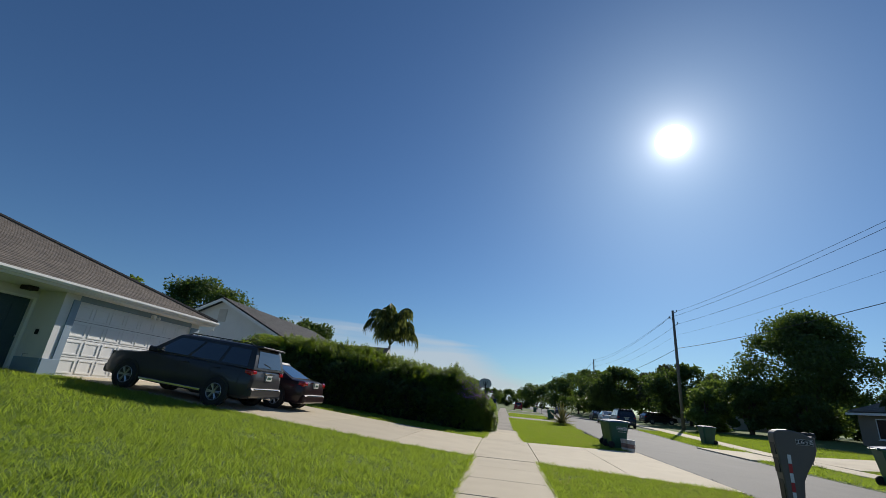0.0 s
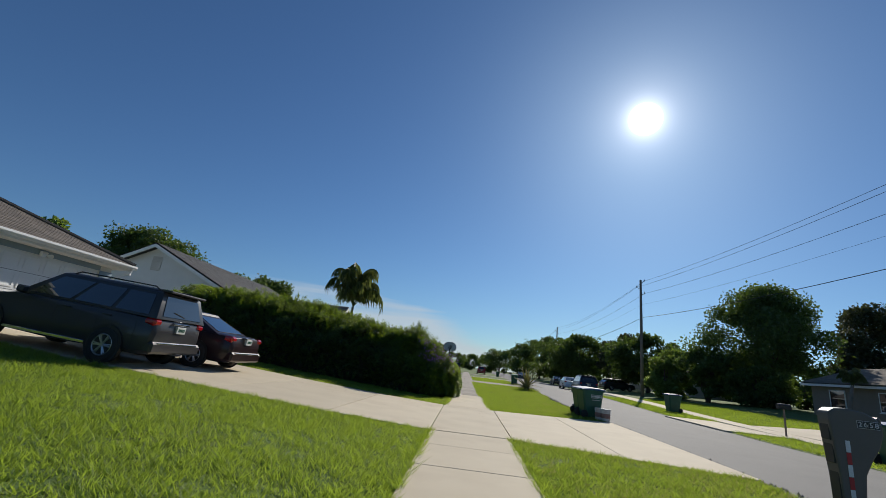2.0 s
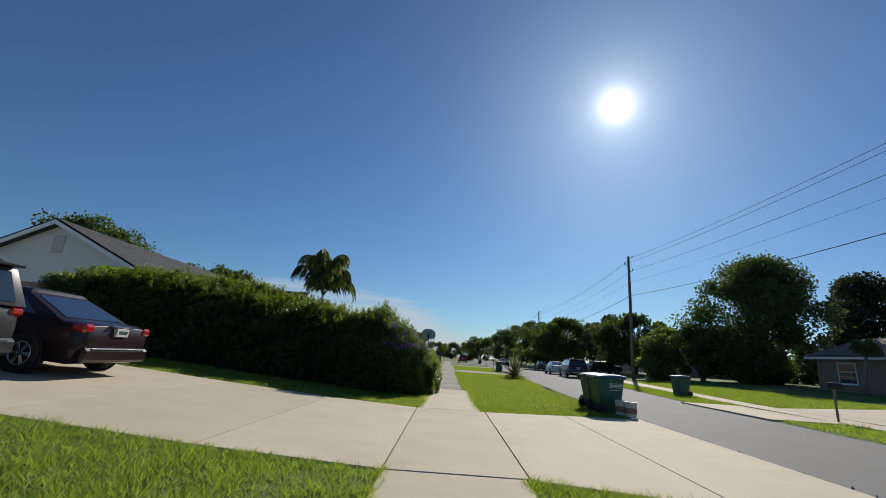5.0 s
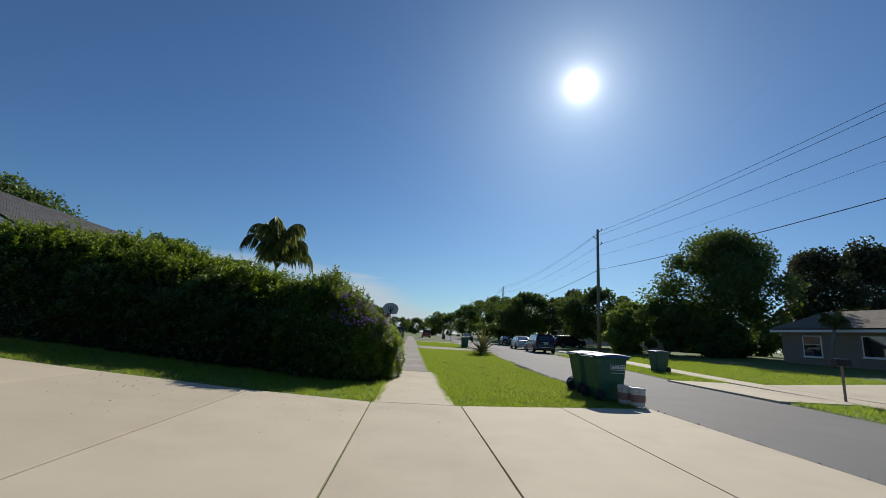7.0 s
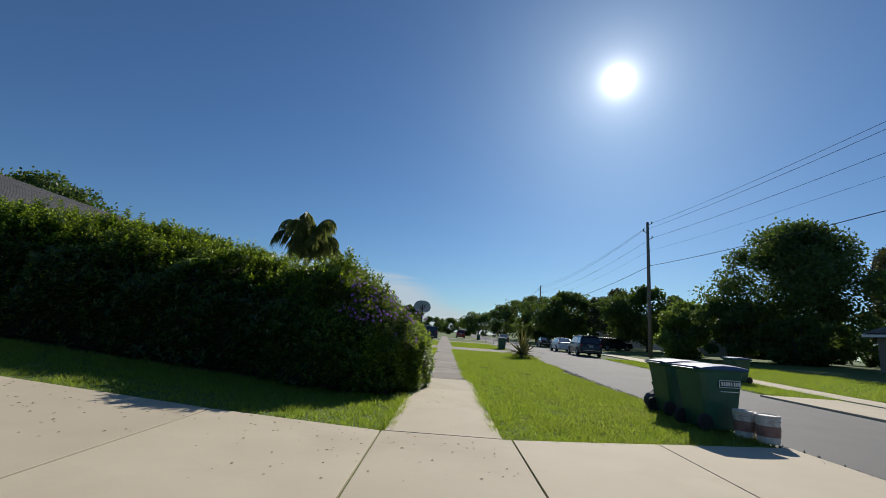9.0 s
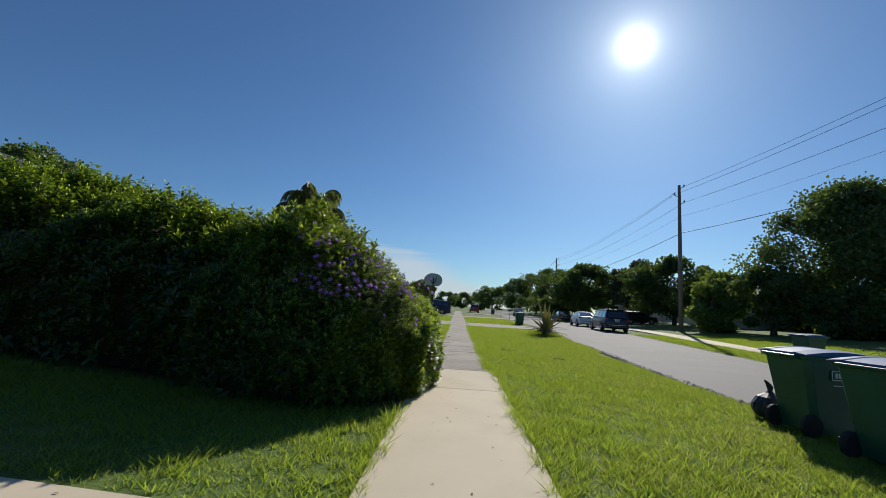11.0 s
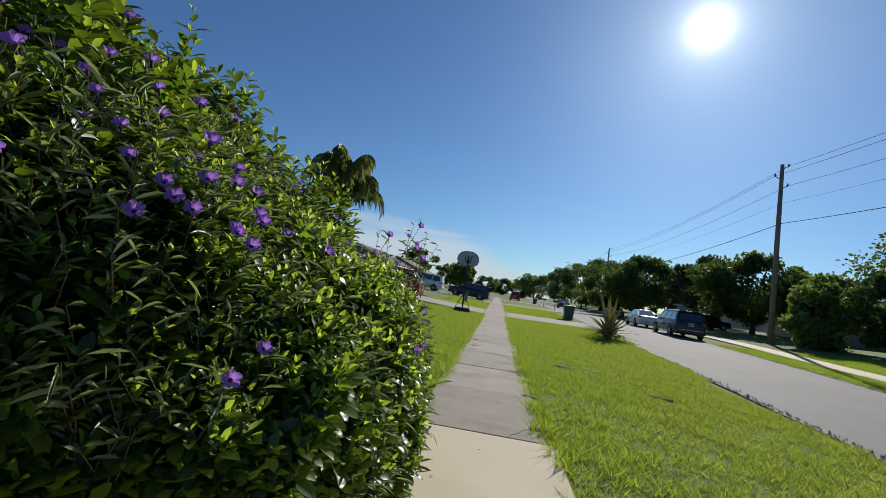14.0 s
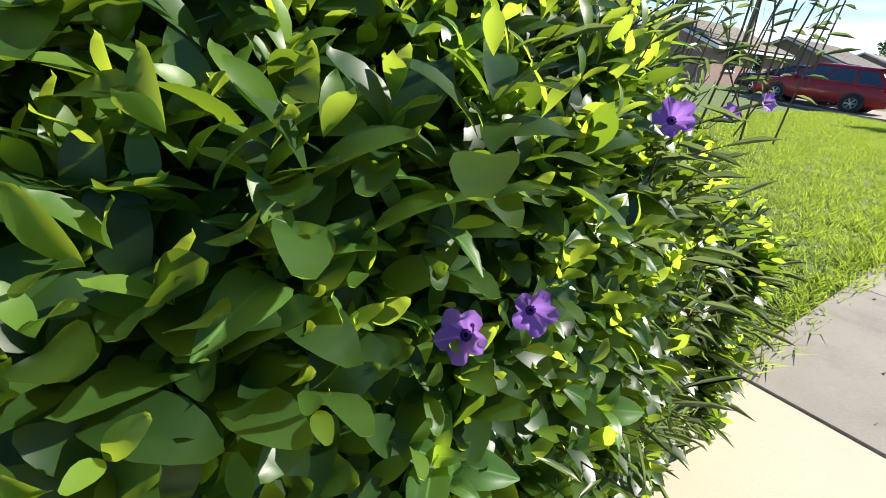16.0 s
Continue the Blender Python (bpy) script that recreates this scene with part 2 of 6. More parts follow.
PINKB = material("pinkish_brick", (0.36, 0.22, 0.19), 0.9, other=(0.28, 0.17, 0.15), scale=5, fine=70, bump=0.4)
TANW = material("tan_stucco", (0.27, 0.215, 0.165), 0.9, other=(0.23, 0.185, 0.14), scale=2, fine=110, bump=0.4, dist=0.005)
BROWNW = material("orange_brown_stucco", (0.42, 0.25, 0.14), 0.9, other=(0.36, 0.21, 0.12), scale=2, fine=110, bump=0.4, dist=0.005)
GREYW = material("pale_grey_stucco", (0.58, 0.56, 0.52), 0.9, other=(0.50, 0.48, 0.45), scale=2, fine=110, bump=0.4)
GLASS = glass_material("dark_glass", (0.012, 0.014, 0.016))
BINGREEN = material("dark_green_plastic", (0.016, 0.115, 0.070), 0.42, other=(0.009, 0.065, 0.04), scale=3, fine=90, bump=0.12, dist=0.003)
BINBLUE = material("blue_plastic_lid", (0.03, 0.10, 0.26), 0.62, other=(0.025, 0.08, 0.21), scale=4, fine=80, bump=0.12, dist=0.003)
BLACKR = material("black_rubber", (0.018, 0.018, 0.018), 0.8, other=(0.028, 0.027, 0.026), scale=9, fine=80, bump=0.2)
BLACKP = material("black_plastic", (0.02, 0.02, 0.021), 0.5, scale=7, fine=60, bump=0.1)
ALLOY = material("alloy", (0.55, 0.56, 0.58), 0.3, 0.9, scale=6, fine=60, bump=0.05)
CHROME = material("chrome", (0.7, 0.7, 0.72), 0.12, 1.0, scale=6, fine=60, bump=0.02)
REDL = glass_material("red_lens", (0.42, 0.012, 0.016), 0.08)
PLATE = material("plate_white", (0.62, 0.64, 0.62), 0.5, scale=9, fine=50, bump=0.05)
TAUPE = material("taupe_mailbox_plastic", (0.135, 0.115, 0.10), 0.5, other=(0.115, 0.098, 0.086), scale=3, fine=120, bump=0.3, dist=0.003)
REFW = material("white_reflector", (0.78, 0.78, 0.80), 0.4, scale=40, fine=200, bump=0.1)
REFR = material("red_reflector", (0.50, 0.025, 0.03), 0.4, scale=40, fine=200, bump=0.1)
PAILW = material("dirty_white_plastic", (0.70, 0.68, 0.64), 0.55, other=(0.56, 0.52, 0.47), scale=6, fine=60, bump=0.15, stain=(0.26, 0.15, 0.11), stain_scale=5, stain_amt=0.6)
PAILR = material("red_brown_label", (0.22, 0.085, 0.065), 0.6, other=(0.36, 0.24, 0.20), scale=9, fine=60, bump=0.1)
WOODP = material("grey_utility_pole_wood", (0.24, 0.205, 0.175), 0.9, other=(0.15, 0.125, 0.105), scale=3, fine=25, bump=0.8, dist=0.015)
WIREM = material("cable", (0.02, 0.02, 0.02), 0.6, scale=9, bump=0)
GALV = material("galvanised", (0.35, 0.36, 0.37), 0.45, 0.8, scale=6, fine=50, bump=0.05)
BOARD = material("backboard_plastic", (0.42, 0.44, 0.46), 0.4, other=(0.36, 0.38, 0.40), scale=3, fine=40, bump=0.05)
TERRA = material("dark_pot", (0.03, 0.027, 0.026), 0.7, scale=8, fine=60)


def paint(name, color, rough=0.35, metal=0.0):
    return material(name, color, rough, metal, other=tuple(c * 0.9 for c in color), scale=2, fine=300, bump=0.0, coat=0.35, spec=0.3)


P_GREY = paint("grey_brown_car_paint", (0.040, 0.039, 0.043))
P_MAROON = paint("dark_maroon_car_paint", (0.020, 0.008, 0.011))
P_RED = paint("red_car_paint", (0.36, 0.015, 0.02))
P_NAVY = paint("navy_car_paint", (0.012, 0.018, 0.04))
P_WHITE = paint("white_car_paint", (0.72, 0.73, 0.74), 0.3, 0.0)
P_SILVER = paint("dark_blue_silver_car_paint", (0.055, 0.072, 0.095))
P_BLACK = paint("black_car_paint", (0.015, 0.015, 0.017))


# --- mesh tools ---
class Geo:
    """Gathers the faces of one mesh."""

    def __init__(self):
        self.v, self.f = [], []

    def add(self, verts, faces):
        k = len(self.v)
        self.v += [tuple(p) for p in verts]
        self.f += [tuple(i + k for i in f) for f in faces]
        return self

    def box(self, x0, y0, z0, x1, y1, z1, b=0.0):
        if b <= 0:
            p = [(x, y, z) for x in (x0, x1) for y in (y0, y1) for z in (z0, z1)]
            return self.add(p, [(0, 1, 3, 2), (4, 6, 7, 5), (0, 4, 5, 1), (2, 3, 7, 6), (0, 2, 6, 4), (1, 5, 7, 3)])
        lo, hi = (x0, y0, z0), (x1, y1, z1)
        p, ix = [], {}
        for s in [(a, c, d) for a in (0, 1) for c in (0, 1) for d in (0, 1)]:
            for ax in range(3):
                q = []
                for k in range(3):
                    e = hi[k] if s[k] else lo[k]
                    q.append(e if k == ax else e - b if s[k] else e + b)
                ix[s, ax] = len(p)
                p.append(q)
        f = []
        for ax in range(3):
            o = [k for k in range(3) if k != ax]
            for s in (0, 1):
                ring = []
                for u, w in ((0, 0), (1, 0), (1, 1), (0, 1)):
                    c = [0, 0, 0]
                    c[ax], c[o[0]], c[o[1]] = s, u, w
                    ring.append(ix[tuple(c), ax])
                f.append(ring)
            for u in (0, 1):
                for w in (0, 1):
                    c0, c1 = [0, 0, 0], [0, 0, 0]
                    c0[o[0]] = c1[o[0]] = u
                    c0[o[1]] = c1[o[1]] = w
                    c1[ax] = 1
                    c0, c1 = tuple(c0), tuple(c1)
                    f.append((ix[c0, o[0]], ix[c1, o[0]], ix[c1, o[1]], ix[c0, o[1]]))
        for s in [(a, c, d) for a in (0, 1) for c in (0, 1) for d in (0, 1)]:
            f.append((ix[s, 0], ix[s, 1], ix[s, 2]))
        return self.add(p, f)

    def loft(self, rings, caps=True):
        n = len(rings[0])
        f = []
        for i in range(len(rings) - 1):
            for j in range(n):
                f.append((i * n + j, i * n + (j + 1) % n, (i + 1) * n + (j + 1) % n, (i + 1) * n + j))
        if caps:
            f.append(tuple(range(n)))
            f.append(tuple((len(rings) - 1) * n + j for j in range(n)))
        return self.add([p for r in rings for p in r], f)

    def tube(self, pts, radii, n=8, caps=True):
        pts = [Vector(p) for p in pts]
        if isinstance(radii, (int, float)):
            radii = [radii] * len(pts)
        rings = []
        for i, p in enumerate(pts):
            d = (pts[min(i + 1, len(pts) - 1)] - pts[max(i - 1, 0)]).normalized()
            a = d.cross(Vector((0, 0, 1)) if abs(d.z) < 0.9 else Vector((1, 0, 0))).normalized()
            c = d.cross(a)
            rings.append([p + (a * math.cos(t) + c * math.sin(t)) * radii[i] for t in (2 * math.pi * k / n for k in range(n))])
        return self.loft(rings, caps)

    def lathe(self, prof, n=16, c=(0, 0, 0), axis="z", caps=False):
        rings = []
        for r, h in prof:
            ring = []
            for k in range(n):
                u, w = r * math.cos(2 * math.pi * k / n), r * math.sin(2 * math.pi * k / n)
                ring.append((c[0] + u, c[1] + w, c[2] + h) if axis == "z" else (c[0] + u, c[1] + h, c[2] + w) if axis == "y" else (c[0] + h, c[1] + u, c[2] + w))
            rings.append(ring)
        return self.loft(rings, caps)

    def plate(self, a, b, c, d, thick=0.01):
        """A thin slab on the quad a b c d, raised along its normal."""
        a, b, c, d = map(Vector, (a, b, c, d))
        n = (b - a).cross(d - a).normalized() * thick
        p = [a, b, c, d, a + n, b + n, c + n, d + n]
        return self.add(p, [(0, 3, 2, 1), (4, 5, 6, 7), (0, 1, 5, 4), (1, 2, 6, 5), (2, 3, 7, 6), (3, 0, 4, 7)])

    def mesh(self, name, mat, smooth=False, fix=True):
        me = bpy.data.meshes.new(name)
        me.from_pydata(self.v, [], self.f)
        if fix:
            bm = bmesh.new()
            bm.from_mesh(me)
            bmesh.ops.recalc_face_normals(bm, faces=bm.faces)
            bm.to_mesh(me)
            bm.free()
        if smooth:
            me.polygons.foreach_set("use_smooth", [True] * len(me.polygons))
        if mat:
            me.materials.append(mat)
        me.update()
        return me


def part(name, geo, mat, parent=None, label="", smooth=False, bevel=0.0):
    ob = new(name, geo.mesh(name, mat, smooth) if isinstance(geo, Geo) else geo)
    if parent:
        ob.parent = parent
    if label:
        tagged(ob, label)
    if bevel:
        md = ob.modifiers.new("bevel", "BEVEL")
        md.width, md.segments, md.limit_method, md.angle_limit = bevel, 3, "ANGLE", radians(25)
    return ob


def thing(name, m, label, category, group="", kind=""):
    ob = new(name)
    ob.matrix_world = m
    return tagged(ob, label, category, group, kind)


def tris(name, verts, faces_n, mat, parent=None, smooth=False):
    """A mesh from numpy arrays: verts (k, n, 3) as k separate fans with the same face list."""
    k, n, _ = verts.shape
    fl = np.array(faces_n, dtype=np.int32)
    idx = (fl[None] + (np.arange(k, dtype=np.int32) * n)[:, None, None]).reshape(-1, fl.shape[1])
    me = bpy.data.meshes.new(name)
    me.vertices.add(k * n)
    me.vertices.foreach_set("co", verts.reshape(-1).astype(np.float32))
    me.loops.add(idx.size)
    me.loops.foreach_set("vertex_index", idx.reshape(-1))
    me.polygons.add(len(idx))
    me.polygons.foreach_set("loop_start", np.arange(0, idx.size, fl.shape[1], dtype=np.int32))
    if smooth:
        me.polygons.foreach_set("use_smooth", np.ones(len(idx), dtype=bool))
    me.materials.append(mat)
    me.update(calc_edges=True)
    me.validate()
    ob = new(name, me)
    if parent:
        ob.parent = parent
    return ob


# --- the lie of the land ---
def road_left(y):
    return float(np.interp(y, [-80, 12, 25, 38, 50, 130, 600], [4.75, 4.75, 4.75, 5.5, 6.3, 9.0, 20.0]))


def road_right(y):
    return float(np.interp(y, [-80, 18, 27, 37, 49, 130, 600], [9.5, 9.6, 10.3, 11.5, 12.8, 17.5, 36.0]))


LOT_X = (0.85, 2.87, 5.4, 7.9, 10.4, 13.2)
LOT_Z = (0.0, 0.105, 0.285, 0.485, 0.69, 0.925)


def gz(x):
    """Height of the finished lawn: lots on both sides rise away from the street."""
    if x < -0.85:
        return float(np.interp(-x, LOT_X, LOT_Z))
    if x > 14:
        return min(0.75, 0.055 * (x - 14))
    return 0.0

# --- ground, road, pavement ---
def build_ground():
    xs = [-1500, -400, -120, -60, -30, -20, -15, -13.2, -10.4, -7.9, -5.4, -4.1, -2.87, -1.9, -1.4, -0.9, -0.6, 0, 0.7, 1.4, 2.2, 3.0, 3.8]
    xr = [14, 16, 18, 20, 23, 26, 27.7, 32, 45, 70, 130, 400, 1500]
    ys = [-1500, -300, -80, -30] + [i * 1.5 for i in range(-10, 50)] + [80, 90, 105, 130, 180, 260, 400, 600, 3000]
    rows = []
    for y in ys:
        l, r = road_left(y), road_right(y)
        row = [(x, y, gz(x) - 0.025 + 0.02 * noise.noise((x * 0.7, y * 0.7, 0))) for x in xs]
        row += [(l - 0.25, y, -0.03), (l + 0.1, y, -0.09), (r - 0.1, y, -0.09), (r + 0.25, y, -0.03), (r + 1.2, y, -0.02)]
        row += [(max(x, r + 2 + i * 0.1), y, gz(x) - 0.025) for i, x in enumerate(xr)]
        rows.append(row)
    n = len(rows[0])
    g = Geo()
    g.add([p for r in rows for p in r], [(i * n + j, i * n + j + 1, (i + 1) * n + j + 1, (i + 1) * n + j) for i in range(len(rows) - 1) for j in range(n - 1)])
    tagged(part("ground", g, GRASSG, smooth=True), "mown green lawn ground with bare patches", "ground", kind="structure")


def strip(name, ys, left, right, z, mat, label, category, edge=0.0):
    g = Geo()
    pts = []
    for i, y in enumerate(ys):
        e = edge * noise.noise((y * 1.7, 3.1, 0)) if edge else 0
        e2 = edge * noise.noise((y * 1.7, 9.1, 0)) if edge else 0
        a, b = left(y) + e, right(y) + e2
        pts += [(a, y, z - 0.06), (a, y, z), ((a + b) / 2, y, z + 0.03), (b, y, z), (b, y, z - 0.06)]
    n = 5
    g.add(pts, [(i * n + j, i * n + j + 1, (i + 1) * n + j + 1, (i + 1) * n + j) for i in range(len(ys) - 1) for j in range(n - 1)])
    return tagged(part(name, g, mat), label, category, kind="structure")


def slab(name, x0, y0, x1, y1, mat, parent, z=lambda x: 0.0, gap=0.012):
    """One concrete slab with a rounded arris; its top follows the slope z."""
    g = Geo()
    a, b, c, d = x0 + gap, x1 - gap, y0 + gap, y1 - gap
    e = 0.005
    jx = random.uniform(-0.004, 0.004)
    rings = []
    for k, (ins, dz) in enumerate(((0, -0.09), (0, -e + jx), (e, jx))):
        rings.append([(x, y, z(x) + dz) for x, y in ((a + ins, c + ins), (b - ins, c + ins), (b - ins, d - ins), (a + ins, d - ins))])
    g.loft(rings)
    return part(name, g, mat, parent)


build_ground()
far = [-80, -40] + [i * 1.0 for i in range(-20, 70)] + [75, 80, 90, 100, 115, 130, 160, 200, 260, 340, 450, 600]
strip("road", far, road_left, road_right, -0.045, ASPH, "worn grey asphalt residential road", "road", 0.07)

walkway = thing("pavement_near", Matrix(), "concrete pavement, pale new slabs then grey old ones", "pavement", kind="structure")
bed = Geo()
bed.box(-0.60, -12, -0.12, 0.64, 130, -0.007)
part("bedding", bed, JOINT, walkway)
y = -12.0
while y < 11.9:
    slab("slab", -0.76, y, 0.82, y + 1.5, CONC, walkway)
    y += 1.5
slab("slab", -0.76, 12.0, 0.85, 17.6, CONC, walkway)
for a, b in ((17.6, 21.8), (21.8, 23.8)):
    slab("slab", -0.72, a, 0.74, b, CONC, walkway, gap=0.008)
y = 23.8
while y < 118:
    slab("slab", -0.62, y, 0.66, y + 1.7, OLDC, walkway, gap=0.008)
    y += 1.7

drive = thing("driveway_near", Matrix(), "pale concrete driveway sloping up to a garage", "driveway", kind="structure")
bed = Geo()
bed.loft([[(-x, y, z - 0.012) for x, z in zip(LOT_X, LOT_Z)] + [(-13.2, y, 0.70), (-0.85, y, -0.13)] for y in (12.03, 17.57)])
bed.loft([[(0.87, 12.06, z), (4.70, 11.04, z), (4.70, 18.28, z), (0.87, 17.55, z)] for z in (-0.12, -0.008)])
part("bedding", bed, JOINT, drive)
xs = [-13.2, -10.4, -7.9, -5.4, -2.87, -0.76]
for a, b in zip(xs, xs[1:]):
    slab("slab", a, 12.0, b, 17.6, CONC, drive, gz)
for a, c, d, e in (((0.86, 12.0), (2.79, 11.49), (2.79, 17.96), (0.86, 17.6)), ((2.81, 11.48), (4.78, 10.95), (4.78, 18.34), (2.81, 17.97))):
    part("slab", Geo().loft([[(x, y, z) for x, y in (a, c, d, e)] for z in (-0.09, 0.0)]), CONC, drive)

for nm, y0, y1, xin in (("driveway_second", 43.5, 49.0, -15.0), ("driveway_third", 66.0, 71.0, -15.0), ("driveway_fourth", 90.0, 95.0, -15.0)):
    d2 = thing(nm, Matrix(), "weathered grey concrete driveway crossing the pavement", "driveway", kind="structure")
    for a, b in ((xin, -7.5), (-7.5, -0.63), (0.67, road_left(y0) + 0.05)):
        slab("slab", a, y0, b, y1, OLDC, d2, lambda x: gz(x) + 0.012)

far_walk = thing("pavement_far", Matrix(), "narrow concrete pavement across the road", "pavement", kind="structure")
for i in range(40):
    y0 = -4 + i * 2.6
    x0 = road_right(y0 + 1.3) + 2.3
    g = Geo()
    a0, a1 = road_right(y0) + 2.3, road_right(y0 + 2.6) + 2.3
    g.loft([[(a0, y0 + 0.01, gz(a0) + dz), (a0 + 1.3, y0 + 0.01, gz(a0 + 1.3) + dz), (a1 + 1.3, y0 + 2.59, gz(a1 + 1.3) + dz), (a1, y0 + 2.59, gz(a1) + dz)] for dz in (-0.08, 0.008)])
    part("slab", g, CONC, far_walk)
for nm, y0, y1, xe in (("driveway_across", 20.7, 25.7, 25.9), ("driveway_across_south", 8.5, 13.6, 20.0)):
    d3 = thing(nm, Matrix(), "pale concrete driveway across the road", "driveway", kind="structure")
    for a, b in ((road_right(y0) - 0.1, road_right(y0) + 2.28), (road_right(y0) + 3.75, 19.5), (19.5, xe)):
        slab("slab", a, y0, b, y1, CONC, d3, lambda x: gz(x) + 0.012)


# --- grass ---
def blades(name, rects, density, h0, h1, w, mat, seed, keep=None):
    rng = np.random.default_rng(seed)
    all_p = []
    for x0, y0, x1, y1 in rects:
        k = int((x1 - x0) * (y1 - y0) * density)
        p = np.stack([rng.uniform(x0, x1, k), rng.uniform(y0, y1, k)], 1)
        all_p.append(p)
    p = np.concatenate(all_p)
    if keep is not None:
        p = p[keep(p, rng)]
    k = len(p)
    z = np.where(p[:, 0] < -0.85, np.interp(-p[:, 0], LOT_X, LOT_Z), np.where(p[:, 0] > 14, np.minimum(0.75, 0.055 * (p[:, 0] - 14)), 0.0)) - 0.03
    lump = 0.95 + 0.38 * np.sin(p[:, 0] * 17.3 + 2 * np.sin(p[:, 1] * 7.1)) * np.sin(p[:, 1] * 15.1 + 2 * np.sin(p[:, 0] * 9.3))
    lump += 0.42 * np.sin(p[:, 0] * 5.7 + 1.7 * np.sin(p[:, 1] * 3.3)) * np.sin(p[:, 1] * 4.9 + 2.2 * np.sin(p[:, 0] * 2.9))
    lump = np.clip(lump, 0.25, 2.0)
    yaw, h = rng.uniform(0, 2 * np.pi, k), rng.uniform(h0, h1, k) * lump
    wd = w * rng.uniform(0.6, 1.3, k)
    lean, la = h * rng.uniform(0.4, 1.5, k), rng.uniform(0, 2 * np.pi, k)
    v = np.zeros((k, 3, 3))
    v[:, 0, 0], v[:, 0, 1], v[:, 0, 2] = p[:, 0] - np.cos(yaw) * wd, p[:, 1] - np.sin(yaw) * wd, z
    v[:, 1, 0], v[:, 1, 1], v[:, 1, 2] = p[:, 0] + np.cos(yaw) * wd, p[:, 1] + np.sin(yaw) * wd, z
    v[:, 2, 0], v[:, 2, 1], v[:, 2, 2] = p[:, 0] + np.cos(la) * lean, p[:, 1] + np.sin(la) * lean, z + h
    return tris(name, v, [(0, 1, 2)], mat)


def patchy(p, rng):
    a = np.sin(p[:, 0] * 1.9 + 1.3 * np.sin(p[:, 1] * 0.8)) * np.sin(p[:, 1] * 1.1 + 2.0 * np.sin(p[:, 0] * 0.7)) + 0.5 * np.sin(p[:, 0] * 5.1 + p[:, 1] * 3.7)
    apron = (p[:, 0] > 0.83) & (p[:, 1] > 12 - (p[:, 0] - 0.85) * 0.267) & (p[:, 1] < 17.6 + (p[:, 0] - 0.85) * 0.19)
    kerb = p[:, 0] < np.interp(p[:, 1], [12, 25, 38, 50], [4.7, 4.7, 5.45, 6.25])
    return (rng.uniform(-1.6, 1.5, len(p)) < 1.05 - 0.9 * (a > 0.75)) & ~apron & kerb


def thin(p, rng):
    apron = (p[:, 1] > 12 - (p[:, 0] - 0.85) * 0.267) & (p[:, 1] < 17.6 + (p[:, 0] - 0.85) * 0.19)
    kerb = p[:, 0] < np.interp(p[:, 1], [12, 25, 38, 50], [4.7, 4.7, 5.45, 6.25])
    by_road = np.clip((p[:, 0] - 1.6) / 2.2, 0, 1)
    return kerb & ~apron & (rng.uniform(0, 1, len(p)) < np.clip(0.15 + 0.5 * by_road + 0.35 * np.sin(p[:, 0] * 2.3 + np.sin(p[:, 1] * 1.7)) * np.sin(p[:, 1] * 1.9 + 1), 0.03, 1))


VERGE = [(0.80, 1.0, 4.62, 12.0), (0.73, 17.55, 4.62, 23.8), (0.66, 23.8, 4.62, 30.0), (0.66, 30.0, 5.8, 43.4)]
LAWN = [(-7.5, 2.0, -0.72, 12.0)]
tagged(blades("verge_grass", VERGE, 3000, 0.026, 0.085, 0.0065, BLADE, 1, patchy), "mown green verge grass beside the pavement", "grass", kind="stuff")
tagged(blades("dry_grass", VERGE, 1300, 0.03, 0.07, 0.0062, DRYB, 2, thin), "dry straw blades among the verge grass", "grass", kind="stuff")
tagged(blades("lawn_grass", LAWN, 2900, 0.028, 0.088, 0.0072, BLADE, 3, patchy), "thick green lawn sloping up to the house", "grass", kind="stuff")
tagged(blades("far_lawn_grass", [(-14, 3.0, -7.5, 11.9), (-4.5, 49, -0.75, 66), (0.75, 49, 5.5, 66)], 900, 0.05, 0.11, 0.011, BLADE, 4), "green lawn grass farther up the slope", "grass", kind="stuff")
tagged(blades("hedge_foot_grass", [(-9, 17.65, -0.74, 20.2), (-3.2, 23.6, -0.68, 30), (-6, 26, -3.2, 43), (-3.2, 30, -0.68, 43.4)], 1700, 0.035, 0.09, 0.007, BLADE, 5), "green grass beside the hedge", "grass", kind="stuff")


def off_paving(p, rng):
    rr = np.interp(p[:, 1], [-80, 18, 27, 37, 49, 130], [9.5, 9.6, 10.3, 11.5, 12.8, 17.5])
    d = p[:, 0] - rr
    paved = ((d > 2.2) & (d < 3.7)) | ((p[:, 1] > 20.6) & (p[:, 1] < 25.8)) | ((p[:, 1] > 8.4) & (p[:, 1] < 13.7))
    return (d > 0.12) & ~paved


tagged(blades("kerb_grass", [(9.6, -2, 20.0, 46)], 420, 0.05, 0.11, 0.012, BLADE, 6, off_paving), "green grass across the road", "grass", kind="stuff")
tagged(blades("edging_grass", [(0.54, 23.8, 0.78, 43), (-0.78, 23.8, -0.53, 43), (0.66, 17.7, 0.82, 23.8), (-0.82, 17.7, -0.64, 20.6), (-0.86, 2, -0.70, 12), (0.76, 1, 0.9, 12)], 1800, 0.05, 0.13, 0.007, BLADE, 7), "ragged grass creeping over the pavement edge", "grass", kind="stuff")


